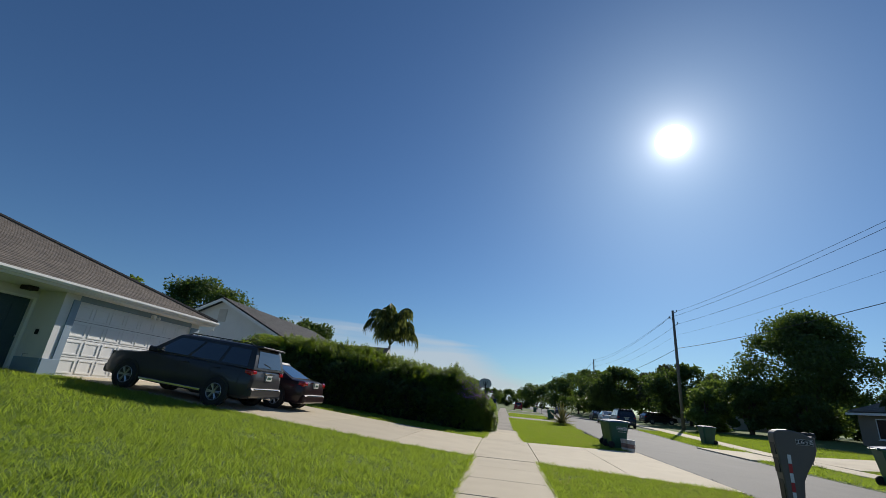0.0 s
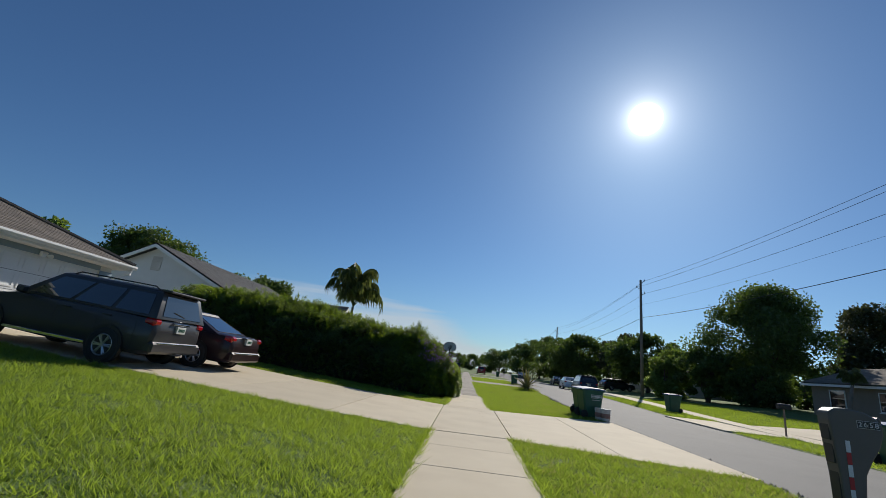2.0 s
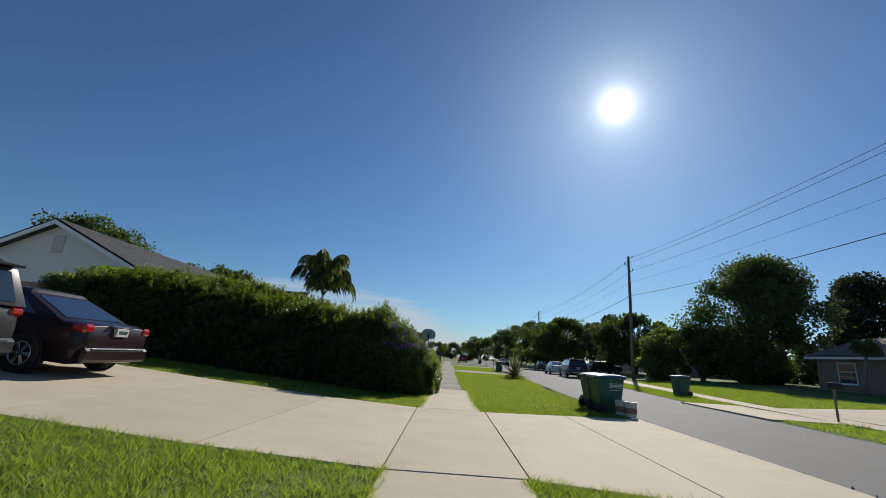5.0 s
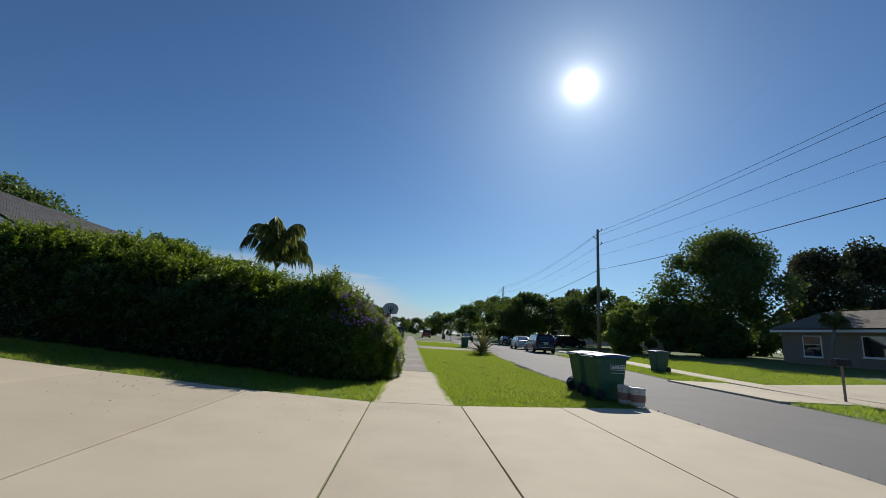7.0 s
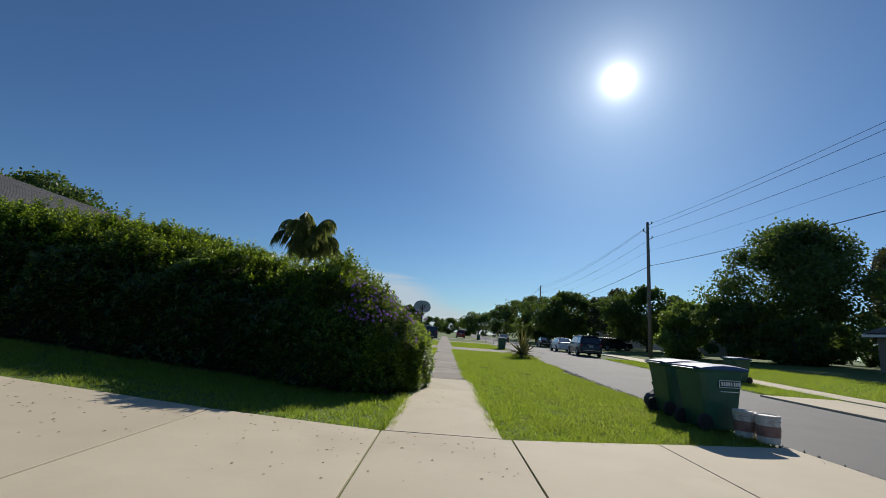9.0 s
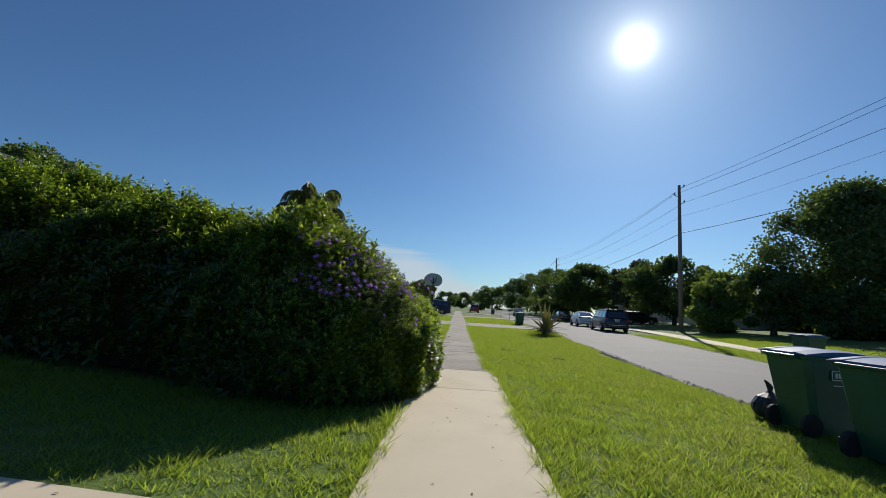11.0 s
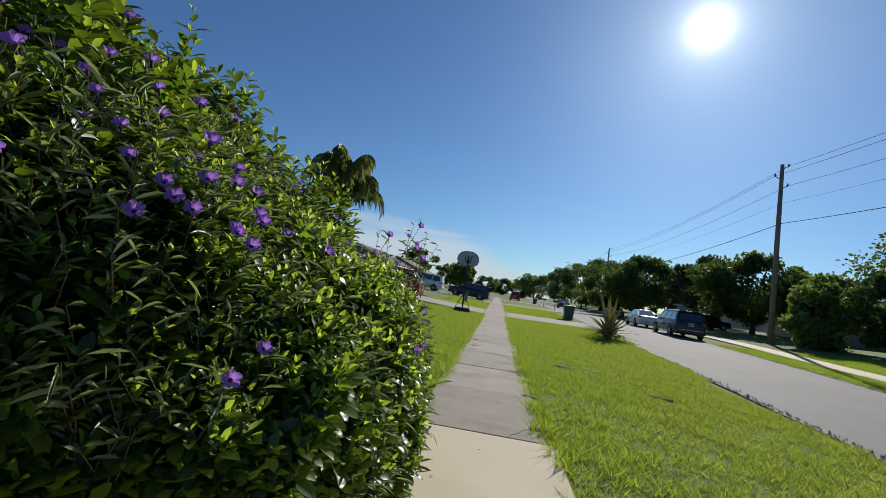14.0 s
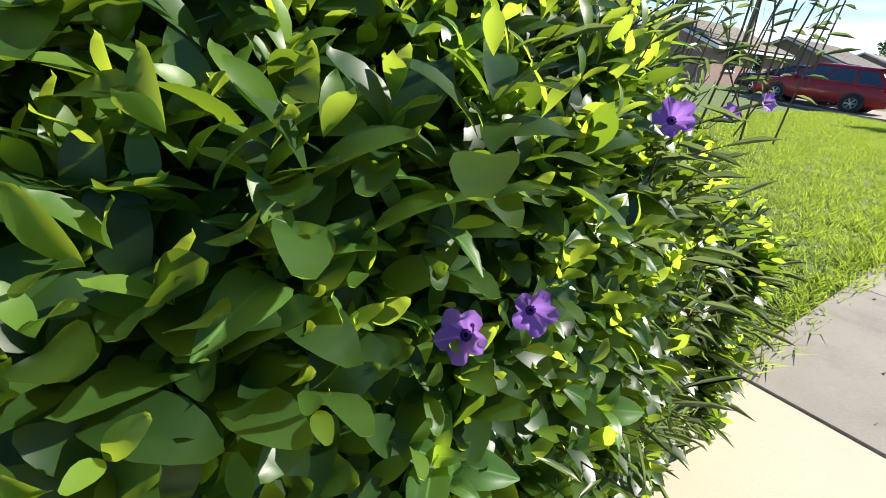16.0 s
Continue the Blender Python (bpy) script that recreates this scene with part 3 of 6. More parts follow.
def clod(x, y, s, label):
    """A low crumbled patch of bare soil at the edge of the grass."""
    g = Geo()
    n = 14
    rings = []
    for r, h in ((1.0, -0.02), (0.8, 0.004), (0.45, 0.012), (0.1, 0.014)):
        rings.append([(math.cos(t) * s * r * (1 + 0.35 * noise.noise((x + math.cos(t), y + math.sin(t), r))), math.sin(t) * s * 0.6 * r * (1 + 0.35 * noise.noise((y + math.cos(t), x, math.sin(t)))), h * (1 + 0.5 * noise.noise((math.cos(t) * 3, math.sin(t) * 3, x)))) for t in (2 * math.pi * k / n for k in range(n))])
    g.loft(rings)
    ob = part("dirt_patch", g, DIRT, smooth=True)
    ob.location = (x, y, 0.0)
    tagged(ob, label, "dirt", "bare patches in the verge")


for x, y, s in ((0.64, 24.2, 0.15), (0.62, 25.6, 0.13), (0.62, 27.0, 0.16), (0.61, 28.2, 0.12), (0.60, 29.6, 0.15), (0.62, 31.5, 0.14), (-0.36, 29.8, 0.12), (-0.38, 31.0, 0.10), (1.45, 28.7, 0.16), (1.64, 28.62, 0.12), (2.72, 27.05, 0.14), (2.88, 26.95, 0.10), (-1.5, 10.4, 0.12), (-1.9, 9.2, 0.14), (-2.6, 8.0, 0.12)):
    clod(x, y, s, "crumbled dark bare soil in the grass")


def litter():
    """Fallen leaves and specks on the concrete."""
    rng = np.random.default_rng(91)
    k = 260
    x, y = rng.uniform(-5.5, 0.7, k), 17.5 - np.abs(rng.normal(0, 1.2, k))
    x[200:], y[200:] = rng.uniform(-0.65, 0.7, 60), rng.uniform(18, 28, 60)
    z = np.where(x < -0.85, np.interp(-x, LOT_X, LOT_Z), 0.0) + 0.007
    t, s = rng.uniform(0, 6.28, k), rng.uniform(0.008, 0.022, k)
    v = np.zeros((k, 4, 3))
    for i, (a, b) in enumerate(((-1, 0), (0, 0.4), (1, 0), (0, -0.4))):
        v[:, i, 0] = x + s * (a * np.cos(t) - b * np.sin(t))
        v[:, i, 1] = y + s * (a * np.sin(t) + b * np.cos(t))
        v[:, i, 2] = z + (0.004 if i % 2 else 0.0)
    tagged(tris("leaf_litter", v, [(0, 1, 2, 3)], DIRT), "dry fallen leaves scattered on the concrete", "leaf litter", kind="stuff")


litter()


def crumbs():
    """Broken asphalt along the road's edge where it meets the apron and the verge."""
    rng = np.random.default_rng(17)
    k = 900
    y = rng.uniform(6, 34, k)
    x = np.interp(y, [12, 25, 38], [4.75, 4.75, 5.5]) + rng.normal(0.03, 0.06, k)
    t, s = rng.uniform(0, 6.28, k), rng.uniform(0.006, 0.024, k)
    v = np.zeros((k, 5, 3))
    for i, (a, b) in enumerate(((-1, -0.6), (0.9, -0.8), (1, 0.7), (-0.7, 0.8))):
        v[:, i, 0], v[:, i, 1], v[:, i, 2] = x + s * (a * np.cos(t) - b * np.sin(t)), y + s * (a * np.sin(t) + b * np.cos(t)), -0.035
    v[:, 4, 0], v[:, 4, 1], v[:, 4, 2] = x, y, rng.uniform(-0.01, 0.012, k)
    tagged(tris("asphalt_crumbs", v, [(0, 1, 4), (1, 2, 4), (2, 3, 4), (3, 0, 4)], ASPH), "crumbled dark asphalt along the road edge", "gravel", kind="stuff")


crumbs()
crack = Geo()
pts = [(0.30, 23.80), (0.33, 23.90), (0.40, 23.97), (0.45, 24.10), (0.55, 24.16), (0.64, 24.18)]
for (ax, ay), (bx, by) in zip(pts, pts[1:]):
    crack.plate((ax, ay - 0.006, 0.003), (bx, by - 0.006, 0.003), (bx, by + 0.006, 0.003), (ax, ay + 0.006, 0.003), 0.003)
part("crack", crack, JOINT, walkway, "dark crack across a slab corner")

# --- hedge ---
def hedge_top(x):
    return float(np.interp(x, [-14, -10, -6.5, -4.4, -3.5, -2.9, -2.5, -2.2, -1.9, -1.5, -1.2, -0.95, -0.4], [3.6, 3.45, 3.05, 2.66, 2.42, 2.40, 2.56, 2.48, 2.18, 1.90, 1.72, 1.54, 1.14]))


def hedge_point(x, th, inset=0.0):
    """A point on the hedge's skin: x along it, th from the front foot over the top to the back foot."""
    end = max(0.0, min(1.0, (-0.34 - x) / 1.3))
    deep = max(0.0, min(1.0, (-2.0 - x) / 2.0))
    half = (1.15 + 0.85 * end ** 0.5 + 0.15 * deep) - inset
    yc = 21.6 + 0.4 * (1 - end) + 0.62 * deep
    g0 = gz(x)
    c, s = math.cos(th), math.sin(th)
    slack = max(0.0, min(1.0, (-1.7 - x) / 1.2))
    back = -math.copysign(abs(c) ** (0.55 + 0.40 * slack), c)
    yy = yc + half * back
    zz = g0 + 0.02 + (hedge_top(x) - g0 - inset) * abs(s) ** 0.62 * (1 + 0.15 * deep * back)
    nz = noise.noise((x * 0.9, yy * 0.9, zz * 0.9)) * 0.26 + noise.noise((x * 2.6, yy * 2.6, zz * 2.6)) * 0.17
    n = Vector((0.75 * (1 - end), -c * 1.0, max(0.0, s) * 0.9 + 0.05)).normalized()
    return Vector((x, yy, zz)) + n * (nz - 0.08), n


def end_point(y, z):
    """A point on the hedge's bulging end beside the pavement; None outside it."""
    k = (abs(y - 22.0) / 1.3) ** 2.4 + (max(0.0, z - 0.55) / 0.85) ** 2.2
    if k > 1.0:
        return None
    x = -0.37 - 0.42 * k ** 1.2 + 0.09 * noise.noise((y * 2.3, z * 2.3, 4.0)) + 0.05 * noise.noise((y * 6, z * 6, 1.0))
    n = Vector((1.0, (y - 22.0) * 0.5 - 0.25, 0.15 + max(0.0, z - 0.4) * 0.7)).normalized()
    return Vector((x, y, z)), n


LEAF_S = np.array([(0, 0, 0), (0.36, 0.18, 0.06), (0.36, 0, 0.0), (0.36, -0.18, 0.06), (0.76, 0.165, 0.02), (0.76, 0, -0.03), (0.76, -0.165, 0.02), (1.0, 0, -0.12)])
LEAF_SF = [(0, 2, 1), (0, 3, 2), (1, 2, 5), (1, 5, 4), (2, 3, 6), (2, 6, 5), (4, 5, 7), (5, 6, 7)]
LEAF_H = np.array([(0, 0, 0)] + [(u, s * w, c * w * 0.9 + 0.10 * math.sin(2.6 * u) - 0.16 * u * u) for u, w in ((0.12, 0.06), (0.28, 0.12), (0.46, 0.155), (0.64, 0.155), (0.80, 0.115), (0.92, 0.055)) for s, c in ((1, 0.3), (0, 0.0), (-1, 0.3))] + [(1.0, 0, -0.02)])
LEAF_HF = [(0, 2, 1), (0, 3, 2)] + [f for i in range(1, 16, 3) for a in (0, 1) for f in ((i + a, i + a + 1, i + a + 4), (i + a, i + a + 4, i + a + 3))] + [(16, 17, 19), (17, 18, 19)]


def place(template, q, dl, nn, L, width=1.18):
    """Copies of a leaf template at q, along dl, facing nn, of length L."""
    dl, nn = np.array(dl), np.array(nn)
    dl /= np.linalg.norm(dl, axis=1, keepdims=True)
    w = np.cross(nn, dl)
    w /= np.linalg.norm(w, axis=1, keepdims=True) + 1e-9
    n = np.cross(dl, w)
    L = np.array(L)[:, None, None]
    t = template[None]
    return np.array(q)[:, None] + L * (t[..., :1] * dl[:, None] + t[..., 1:2] * w[:, None] * width + t[..., 2:] * n[:, None])


def shoots(rng, seeds, leaf_len, template=LEAF_S, width=1.18, nodes=4):
    """Opposite pairs of blades along short upturned shoots: the grown leaves, and the small young ones at the tips."""
    old, young = ([], [], [], []), ([], [], [], [])
    for p, n in seeds:
        d = (n * rng.uniform(0.25, 0.85) + Vector((rng.normal(0, 0.25), rng.normal(0, 0.25), rng.uniform(0.35, 1.1)))).normalized()
        a = d.cross(Vector((rng.normal(), rng.normal(), rng.normal()))).normalized()
        b = d.cross(a)
        ln = leaf_len * rng.uniform(0.9, 1.7)
        for k in range(2 * nodes):
            u = (k // 2) / (nodes - 1)
            ang = (k % 2) * math.pi + (k // 2) * 1.57 + rng.normal(0, 0.22)
            o = a * math.cos(ang) + b * math.sin(ang)
            el = 0.05 + 0.95 * u + rng.normal(0, 0.16)
            Q, D, N, LL = young if k >= 2 * nodes - 2 else old
            Q.append(p + d * (ln * (u - 0.55)))
            D.append(o * math.cos(el) + d * math.sin(el))
            N.append(d * math.cos(el) - o * math.sin(el))
            LL.append(leaf_len * rng.uniform(0.8, 1.2) * (1.0, 1.08, 0.86, 0.52)[min(3, int(round(u * 3)))])
    return place(template, *old, width), place(template, *young, width * 0.9)


FLOWER_A, FLOWER_B = Vector((-0.372, 22.075, 0.932)), Vector((-0.345, 22.135, 0.957))
EYES = (Vector((-0.108, 21.856, 1.175)), Vector((-0.04, 21.68, 1.20)), Vector((0.011, 21.525, 1.216)))


def before_flower(p):
    """Whether p hangs in front of the pair of large flowers beside the pavement."""
    e, f = EYES[0], FLOWER_A.lerp(FLOWER_B, 0.4)
    u = max(0.0, min(1.05, (p - e).dot(f - e) / (f - e).length_squared))
    return (p - e.lerp(f, u)).length < 0.085


def build_hedge():
    rng = np.random.default_rng(11)
    hedge = thing("hedge", Matrix(), "tall clipped dark green privet-like hedge beside the driveway", "hedge")
    # solid filler behind the leaves, coloured as deep shade
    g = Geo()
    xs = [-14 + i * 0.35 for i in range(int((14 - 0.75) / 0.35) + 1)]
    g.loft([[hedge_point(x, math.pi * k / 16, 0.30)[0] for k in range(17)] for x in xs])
    part("core", g, HCORE, hedge, "solid core coloured dark for the inner shade", smooth=True)
    far_s, crown_s, near_s = [], [], []
    for _ in range(8200):
        x = rng.uniform(-13.6, -2.6)
        th = math.pi * rng.uniform(0.0, 0.86)
        p, n = hedge_point(x, th)
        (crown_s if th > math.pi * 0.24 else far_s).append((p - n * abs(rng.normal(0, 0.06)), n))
    for _ in range(11000):
        x = -0.36 - 3.0 * rng.uniform(0, 1) ** 1.35
        th = math.pi * rng.uniform(0.0, 1.0)
        p, n = hedge_point(x, th)
        if p.x > -0.34 or (p.x > -1.5 and p.z < 0.12):
            continue
        if min((p - e).length for e in EYES) < 0.33:
            continue
        if not before_flower(p):
            near_s.append((p - n * abs(rng.normal(0, 0.09)), n))
    eyes = EYES
    for _ in range(5600):
        ep = end_point(rng.uniform(20.7, 23.3), rng.uniform(0.06, 1.4))
        if ep:
            p = ep[0] - ep[1] * abs(rng.normal(0, 0.11))
            if min((p - e).length for e in eyes) > (0.31 if rng.uniform() < 0.8 else 0.26):
                if not before_flower(p):
                    near_s.append((p, ep[1]))
    # tall loose shoots that break the clipped outline
    tall = []
    for _ in range(900):
        x = rng.uniform(-12, -1.2)
        p, n = hedge_point(x, math.pi * rng.uniform(0.24, 0.72))
        hgt = rng.uniform(0.05, 0.30) * (1.0 + 0.6 * noise.noise((p.x * 1.3, p.y * 1.3, 2.0)))
        lean = Vector((rng.normal(0, 0.05), rng.normal(0, 0.05), 0))
        for k in range(3):
            tall.append((p + lean * (k + 1) / 3 + Vector((0, 0, hgt * (k + 1) / 3)), Vector((0, 0, 1))))

    def foliage(name, seeds, leaf_len, template, faces, grown, fresh, width=1.18):
        a, b = shoots(rng, seeds, leaf_len, template, width)
        tagged(tris(name, a, faces, grown, hedge, True), kind="stuff")
        tagged(tris("young_" + name, b, faces, fresh, hedge, True), "young shoot tips, pale green except where darkened on the shaded front", kind="stuff")

    # front tips get the dark leaf, not the pale: shade put into colour
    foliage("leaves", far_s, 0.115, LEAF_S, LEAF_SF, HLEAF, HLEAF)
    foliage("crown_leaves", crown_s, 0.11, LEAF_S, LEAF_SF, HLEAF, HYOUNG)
    close_s = [s for i, s in enumerate(near_s) if (s[0] - eyes[0]).length < 0.9 and i % 3]
    near_s = [s for s in near_s if (s[0] - eyes[0]).length >= 0.9]
    foliage("close_leaves", close_s, 0.098, LEAF_H, LEAF_HF, HLEAFN, HYOUNGN, 1.3)
    foliage("near_leaves", near_s, 0.078, LEAF_S, LEAF_SF, HLEAFN, HYOUNGN)
    foliage("loose_growth", tall, 0.095, LEAF_S, LEAF_SF, HLEAF, HYOUNG)
    # the nearest blades, each its own piece; sunlight is put into their lighter colour
    leaf = Geo()
    nu, L, W = 7, 0.088, 0.0205
    for i in range(nu):
        u = i / (nu - 1)
        w = W * (math.sin(math.pi * min(1, u * 0.97 + 0.02) ** 0.85) ** 0.75)
        zc = 0.017 * math.sin(u * 2.6) - 0.022 * u * u
        leaf.v += [(u * L, -w, zc + w * 0.28), (u * L, -w * 0.5, zc + w * 0.22), (u * L, 0, zc), (u * L, w * 0.5, zc + w * 0.22), (u * L, w, zc + w * 0.28)]
    for i in range(nu - 1):
        for j in range(4):
            leaf.f.append((i * 5 + j, i * 5 + j + 1, i * 5 + j + 6, i * 5 + j + 5))
    me = leaf.mesh("leaf", HLEAF_LIT, True)
    count = 0
    for _ in range(4000):
        if count >= 294:
            break
        ep = end_point(rng.uniform(21.9, 22.75), rng.uniform(0.35, 1.3))
        if not ep:
            continue
        p, n = ep
        p = p + n * rng.uniform(-0.06, 0.02)
        if min((p - e).length for e in eyes) < 0.255 or before_flower(p):
            continue
        d = (n * rng.uniform(0.3, 0.8) + Vector((rng.normal(0, 0.25), rng.normal(0, 0.25), rng.uniform(0.4, 1.0)))).normalized()
        a = d.cross(Vector((rng.normal(), rng.normal(), rng.normal()))).normalized()
        b = d.cross(a)
        for k in range(6):
            ang = (k % 2) * math.pi + (k // 2) * 1.57 + rng.normal(0, 0.2)
            o = a * math.cos(ang) + b * math.sin(ang)
            dl = (o + d * (0.1 + 0.55 * (k // 2))).normalized()
            wd = d.cross(dl).normalized()
            up = dl.cross(wd)
            sc = rng.uniform(0.8, 1.2) * (1.0, 0.95, 0.6)[k // 2]
            ob = part("leaf", me, None, hedge)
            ob.matrix_world = Matrix.Translation(p + d * 0.018 * (k // 2)) @ Matrix((dl, wd, up)).transposed().to_4x4() @ Matrix.Scale(sc, 4)
            count += 1


build_hedge()


def flower_meshes():
    pet, thr = Geo(), Geo()
    n = 30
    rings = []
    for r, h in ((0.006, -0.004), (0.012, 0.004), (0.019, 0.009), (0.0265, 0.010)):
        ring = []
        for k in range(n):
            t = 2 * math.pi * k / n
            lobe = 1 - 0.30 * (r / 0.0265) ** 2 * abs(math.cos(2.5 * t)) ** 6
            ring.append((r * lobe * math.cos(t), r * lobe * math.sin(t), h + 0.0028 * math.sin(10 * t + r * 90) * r / 0.0265))
        rings.append(ring)
    pet.loft(rings, False)
    thr.lathe([(0.003, -0.034), (0.004, -0.02), (0.0062, -0.004), (0.002, -0.0035)], 12)
    return pet.mesh("petals", PETAL, True), thr.mesh("throat", THROAT, True)


def build_petunia():
    rng = np.random.default_rng(23)
    plant = thing("mexican_petunia", Matrix(), "purple-flowered petunia with thin grey-green leaves in the hedge", "flowering plant")
    pet, thr = flower_meshes()
    stems = Geo()
    lv = []

    def blade(q, dl, L, W):
        wd = dl.cross(Vector((rng.normal(), rng.normal(), rng.normal()))).normalized()
        dn = Vector((0, 0, -1))
        lv.append([q, q + dl * L * 0.3 + wd * W, q + dl * L * 0.65 + wd * W * 0.8 + dn * L * 0.08, q + dl * L + dn * L * 0.28, q + dl * L * 0.65 - wd * W * 0.8 + dn * L * 0.08, q + dl * L * 0.3 - wd * W])

    def flower(p, facing):
        m = Matrix.Translation(p) @ facing.to_track_quat("Z", "Y").to_matrix().to_4x4() @ Matrix.Rotation(rng.uniform(0, 6), 4, "Z") @ Matrix.Scale(rng.uniform(0.82, 1.12), 4)
        a = part("flower", pet, None, plant)
        a.matrix_world = m
        part("throat", thr, None, a)

    sites = []
    eyes = EYES
    for i in range(1000):
        if i % 3 == 0:
            ep = end_point(rng.uniform(20.8, 23.3), rng.uniform(0.3, 1.4))
            if not ep:
                continue
            p, n = ep
        else:
            p, n = hedge_point(-0.55 - 1.6 * rng.uniform(0, 1), math.pi * rng.uniform(0.16, 0.62))
        if p.z < 0.8 and rng.uniform() < 0.6:
            continue
        if min((p - e).length for e in eyes) < 0.58:
            continue
        d = (n * 0.8 + Vector((rng.normal(0, 0.35), rng.normal(0, 0.35), rng.uniform(0.1, 0.9)))).normalized()
        h = rng.uniform(0.12, 0.30)
        base = p - d * 0.12
        tip = p + d * h * 0.5
        stems.tube([base, (base + tip) / 2 + Vector((rng.normal(0, 0.012), rng.normal(0, 0.012), 0)), tip], [0.0022, 0.0018, 0.001], 4)
        for k in range(7):
            q = base + (tip - base) * (0.35 + 0.65 * k / 6)
            o = Vector((rng.normal(), rng.normal(), rng.normal(0.2, 0.5))).normalized()
            blade(q, (o + d * 0.7).normalized(), rng.uniform(0.05, 0.10), rng.uniform(0.0028, 0.005))
        sites.append((tip, d, p.z))
    for _ in range(90):
        p, n = hedge_point(-0.6 - 1.3 * rng.uniform(0, 1), math.pi * rng.uniform(0.17, 0.42))
        if p.z > 1.28 and min((p - e).length for e in eyes) > 0.62:
            flower(p + n * rng.uniform(0.05, 0.13), (n + Vector((0.5, -0.7, 0.1))).normalized())
    # loose sprigs standing above the hedge's far shoulder
    for k in range(30):
        base = Vector((rng.uniform(-1.15, -0.62), rng.uniform(22.7, 23.7), rng.uniform(0.95, 1.2)))
        tip = base + Vector((rng.normal(0.06, 0.09), rng.normal(0, 0.09), rng.uniform(0.3, 0.62)))
        mid = base.lerp(tip, 0.5) + Vector((rng.normal(0, 0.02), rng.normal(0, 0.02), 0))
        stems.tube([base, mid, tip], [0.003, 0.0024, 0.0014], 4)
        for i in range(9):
            q = base.lerp(tip, 0.25 + 0.75 * i / 8)
            blade(q, Vector((rng.normal(), rng.normal(), rng.normal(0.5, 0.4))).normalized(), rng.uniform(0.05, 0.11), rng.uniform(0.0028, 0.0048))
        if k % 4 == 0:
            flower(tip, Vector((0.5, -0.75, 0.25)).normalized())
    # long grassy leaves spilling on the pavement
    for _ in range(1100):
        y = rng.uniform(22.55, 23.9)
        q = Vector((-0.55 + rng.normal(0, 0.07) - 0.15 * abs(y - 22.6), y, rng.uniform(0.02, 0.55)))
        blade(q, Vector((rng.uniform(0.3, 1.0), rng.normal(0, 0.6), rng.uniform(-0.1, 0.9))).normalized(), rng.uniform(0.08, 0.18), rng.uniform(0.002, 0.0042))
    tagged(tris("narrow_leaves", np.array(lv), [(0, 1, 2), (0, 2, 3), (0, 3, 4), (0, 4, 5)], RLEAF, plant), kind="stuff")
    tagged(part("stalk_tangle", stems, STEM, plant), kind="stuff")
    picked = [s for s in sites if s[2] > 1.25][:70] + [s for s in sites if s[2] <= 1.1][:7]
    for tip, d, _ in picked:
        if (tip - eyes[0]).length < 0.62:
            continue
        flower(tip + d * 0.03, (d + Vector((0.5, -0.7, 0.1))).normalized())
    for p, f in ((FLOWER_A, (0.35, -0.75, 0.45)), (FLOWER_B, (0.75, -0.4, 0.3)), ((-0.52, 22.75, 0.70), (0.8, -0.5, 0.2)), ((-0.56, 23.1, 0.66), (0.8, -0.5, 0.3)), ((-0.60, 23.3, 0.45), (0.8, -0.4, 0.2))):
        flower(Vector(p), Vector(f).normalized())


build_petunia()

# --- wheeled bins, pails, letter boxes ---
def taper(g, x0, y0, x1, y1, z0, x2, y2, x3, y3, z1, r=0.05):
    """A box whose foot and head differ, with chamfered corners."""
    def ring(a, b, c, d, z):
        return [(a + r, b, z), (c - r, b, z), (c, b + r, z), (c, d - r, z), (c - r, d, z), (a + r, d, z), (a, d - r, z), (a, b + r, z)]
    return g.loft([ring(x0, y0, x1, y1, z0), ring(x0 + (x2 - x0) * 0.5, y0 + (y2 - y0) * 0.5, x1 + (x3 - x1) * 0.5, y1 + (y3 - y1) * 0.5, (z0 + z1) / 2), ring(x2, y2, x3, y3, z1)])


def text_mesh(body, size, mat, name="lettering"):
    cu = bpy.data.curves.new(name, "FONT")
    cu.body, cu.size, cu.extrude, cu.align_x, cu.align_y = body, size, 0.002, "CENTER", "CENTER"
    tmp = bpy.data.objects.new(name, cu)
    scene.collection.objects.link(tmp)
    bpy.context.view_layer.update()
    me = bpy.data.meshes.new_from_object(tmp)
    bpy.data.objects.remove(tmp)
    me.materials.clear()
    me.materials.append(mat)
    return me


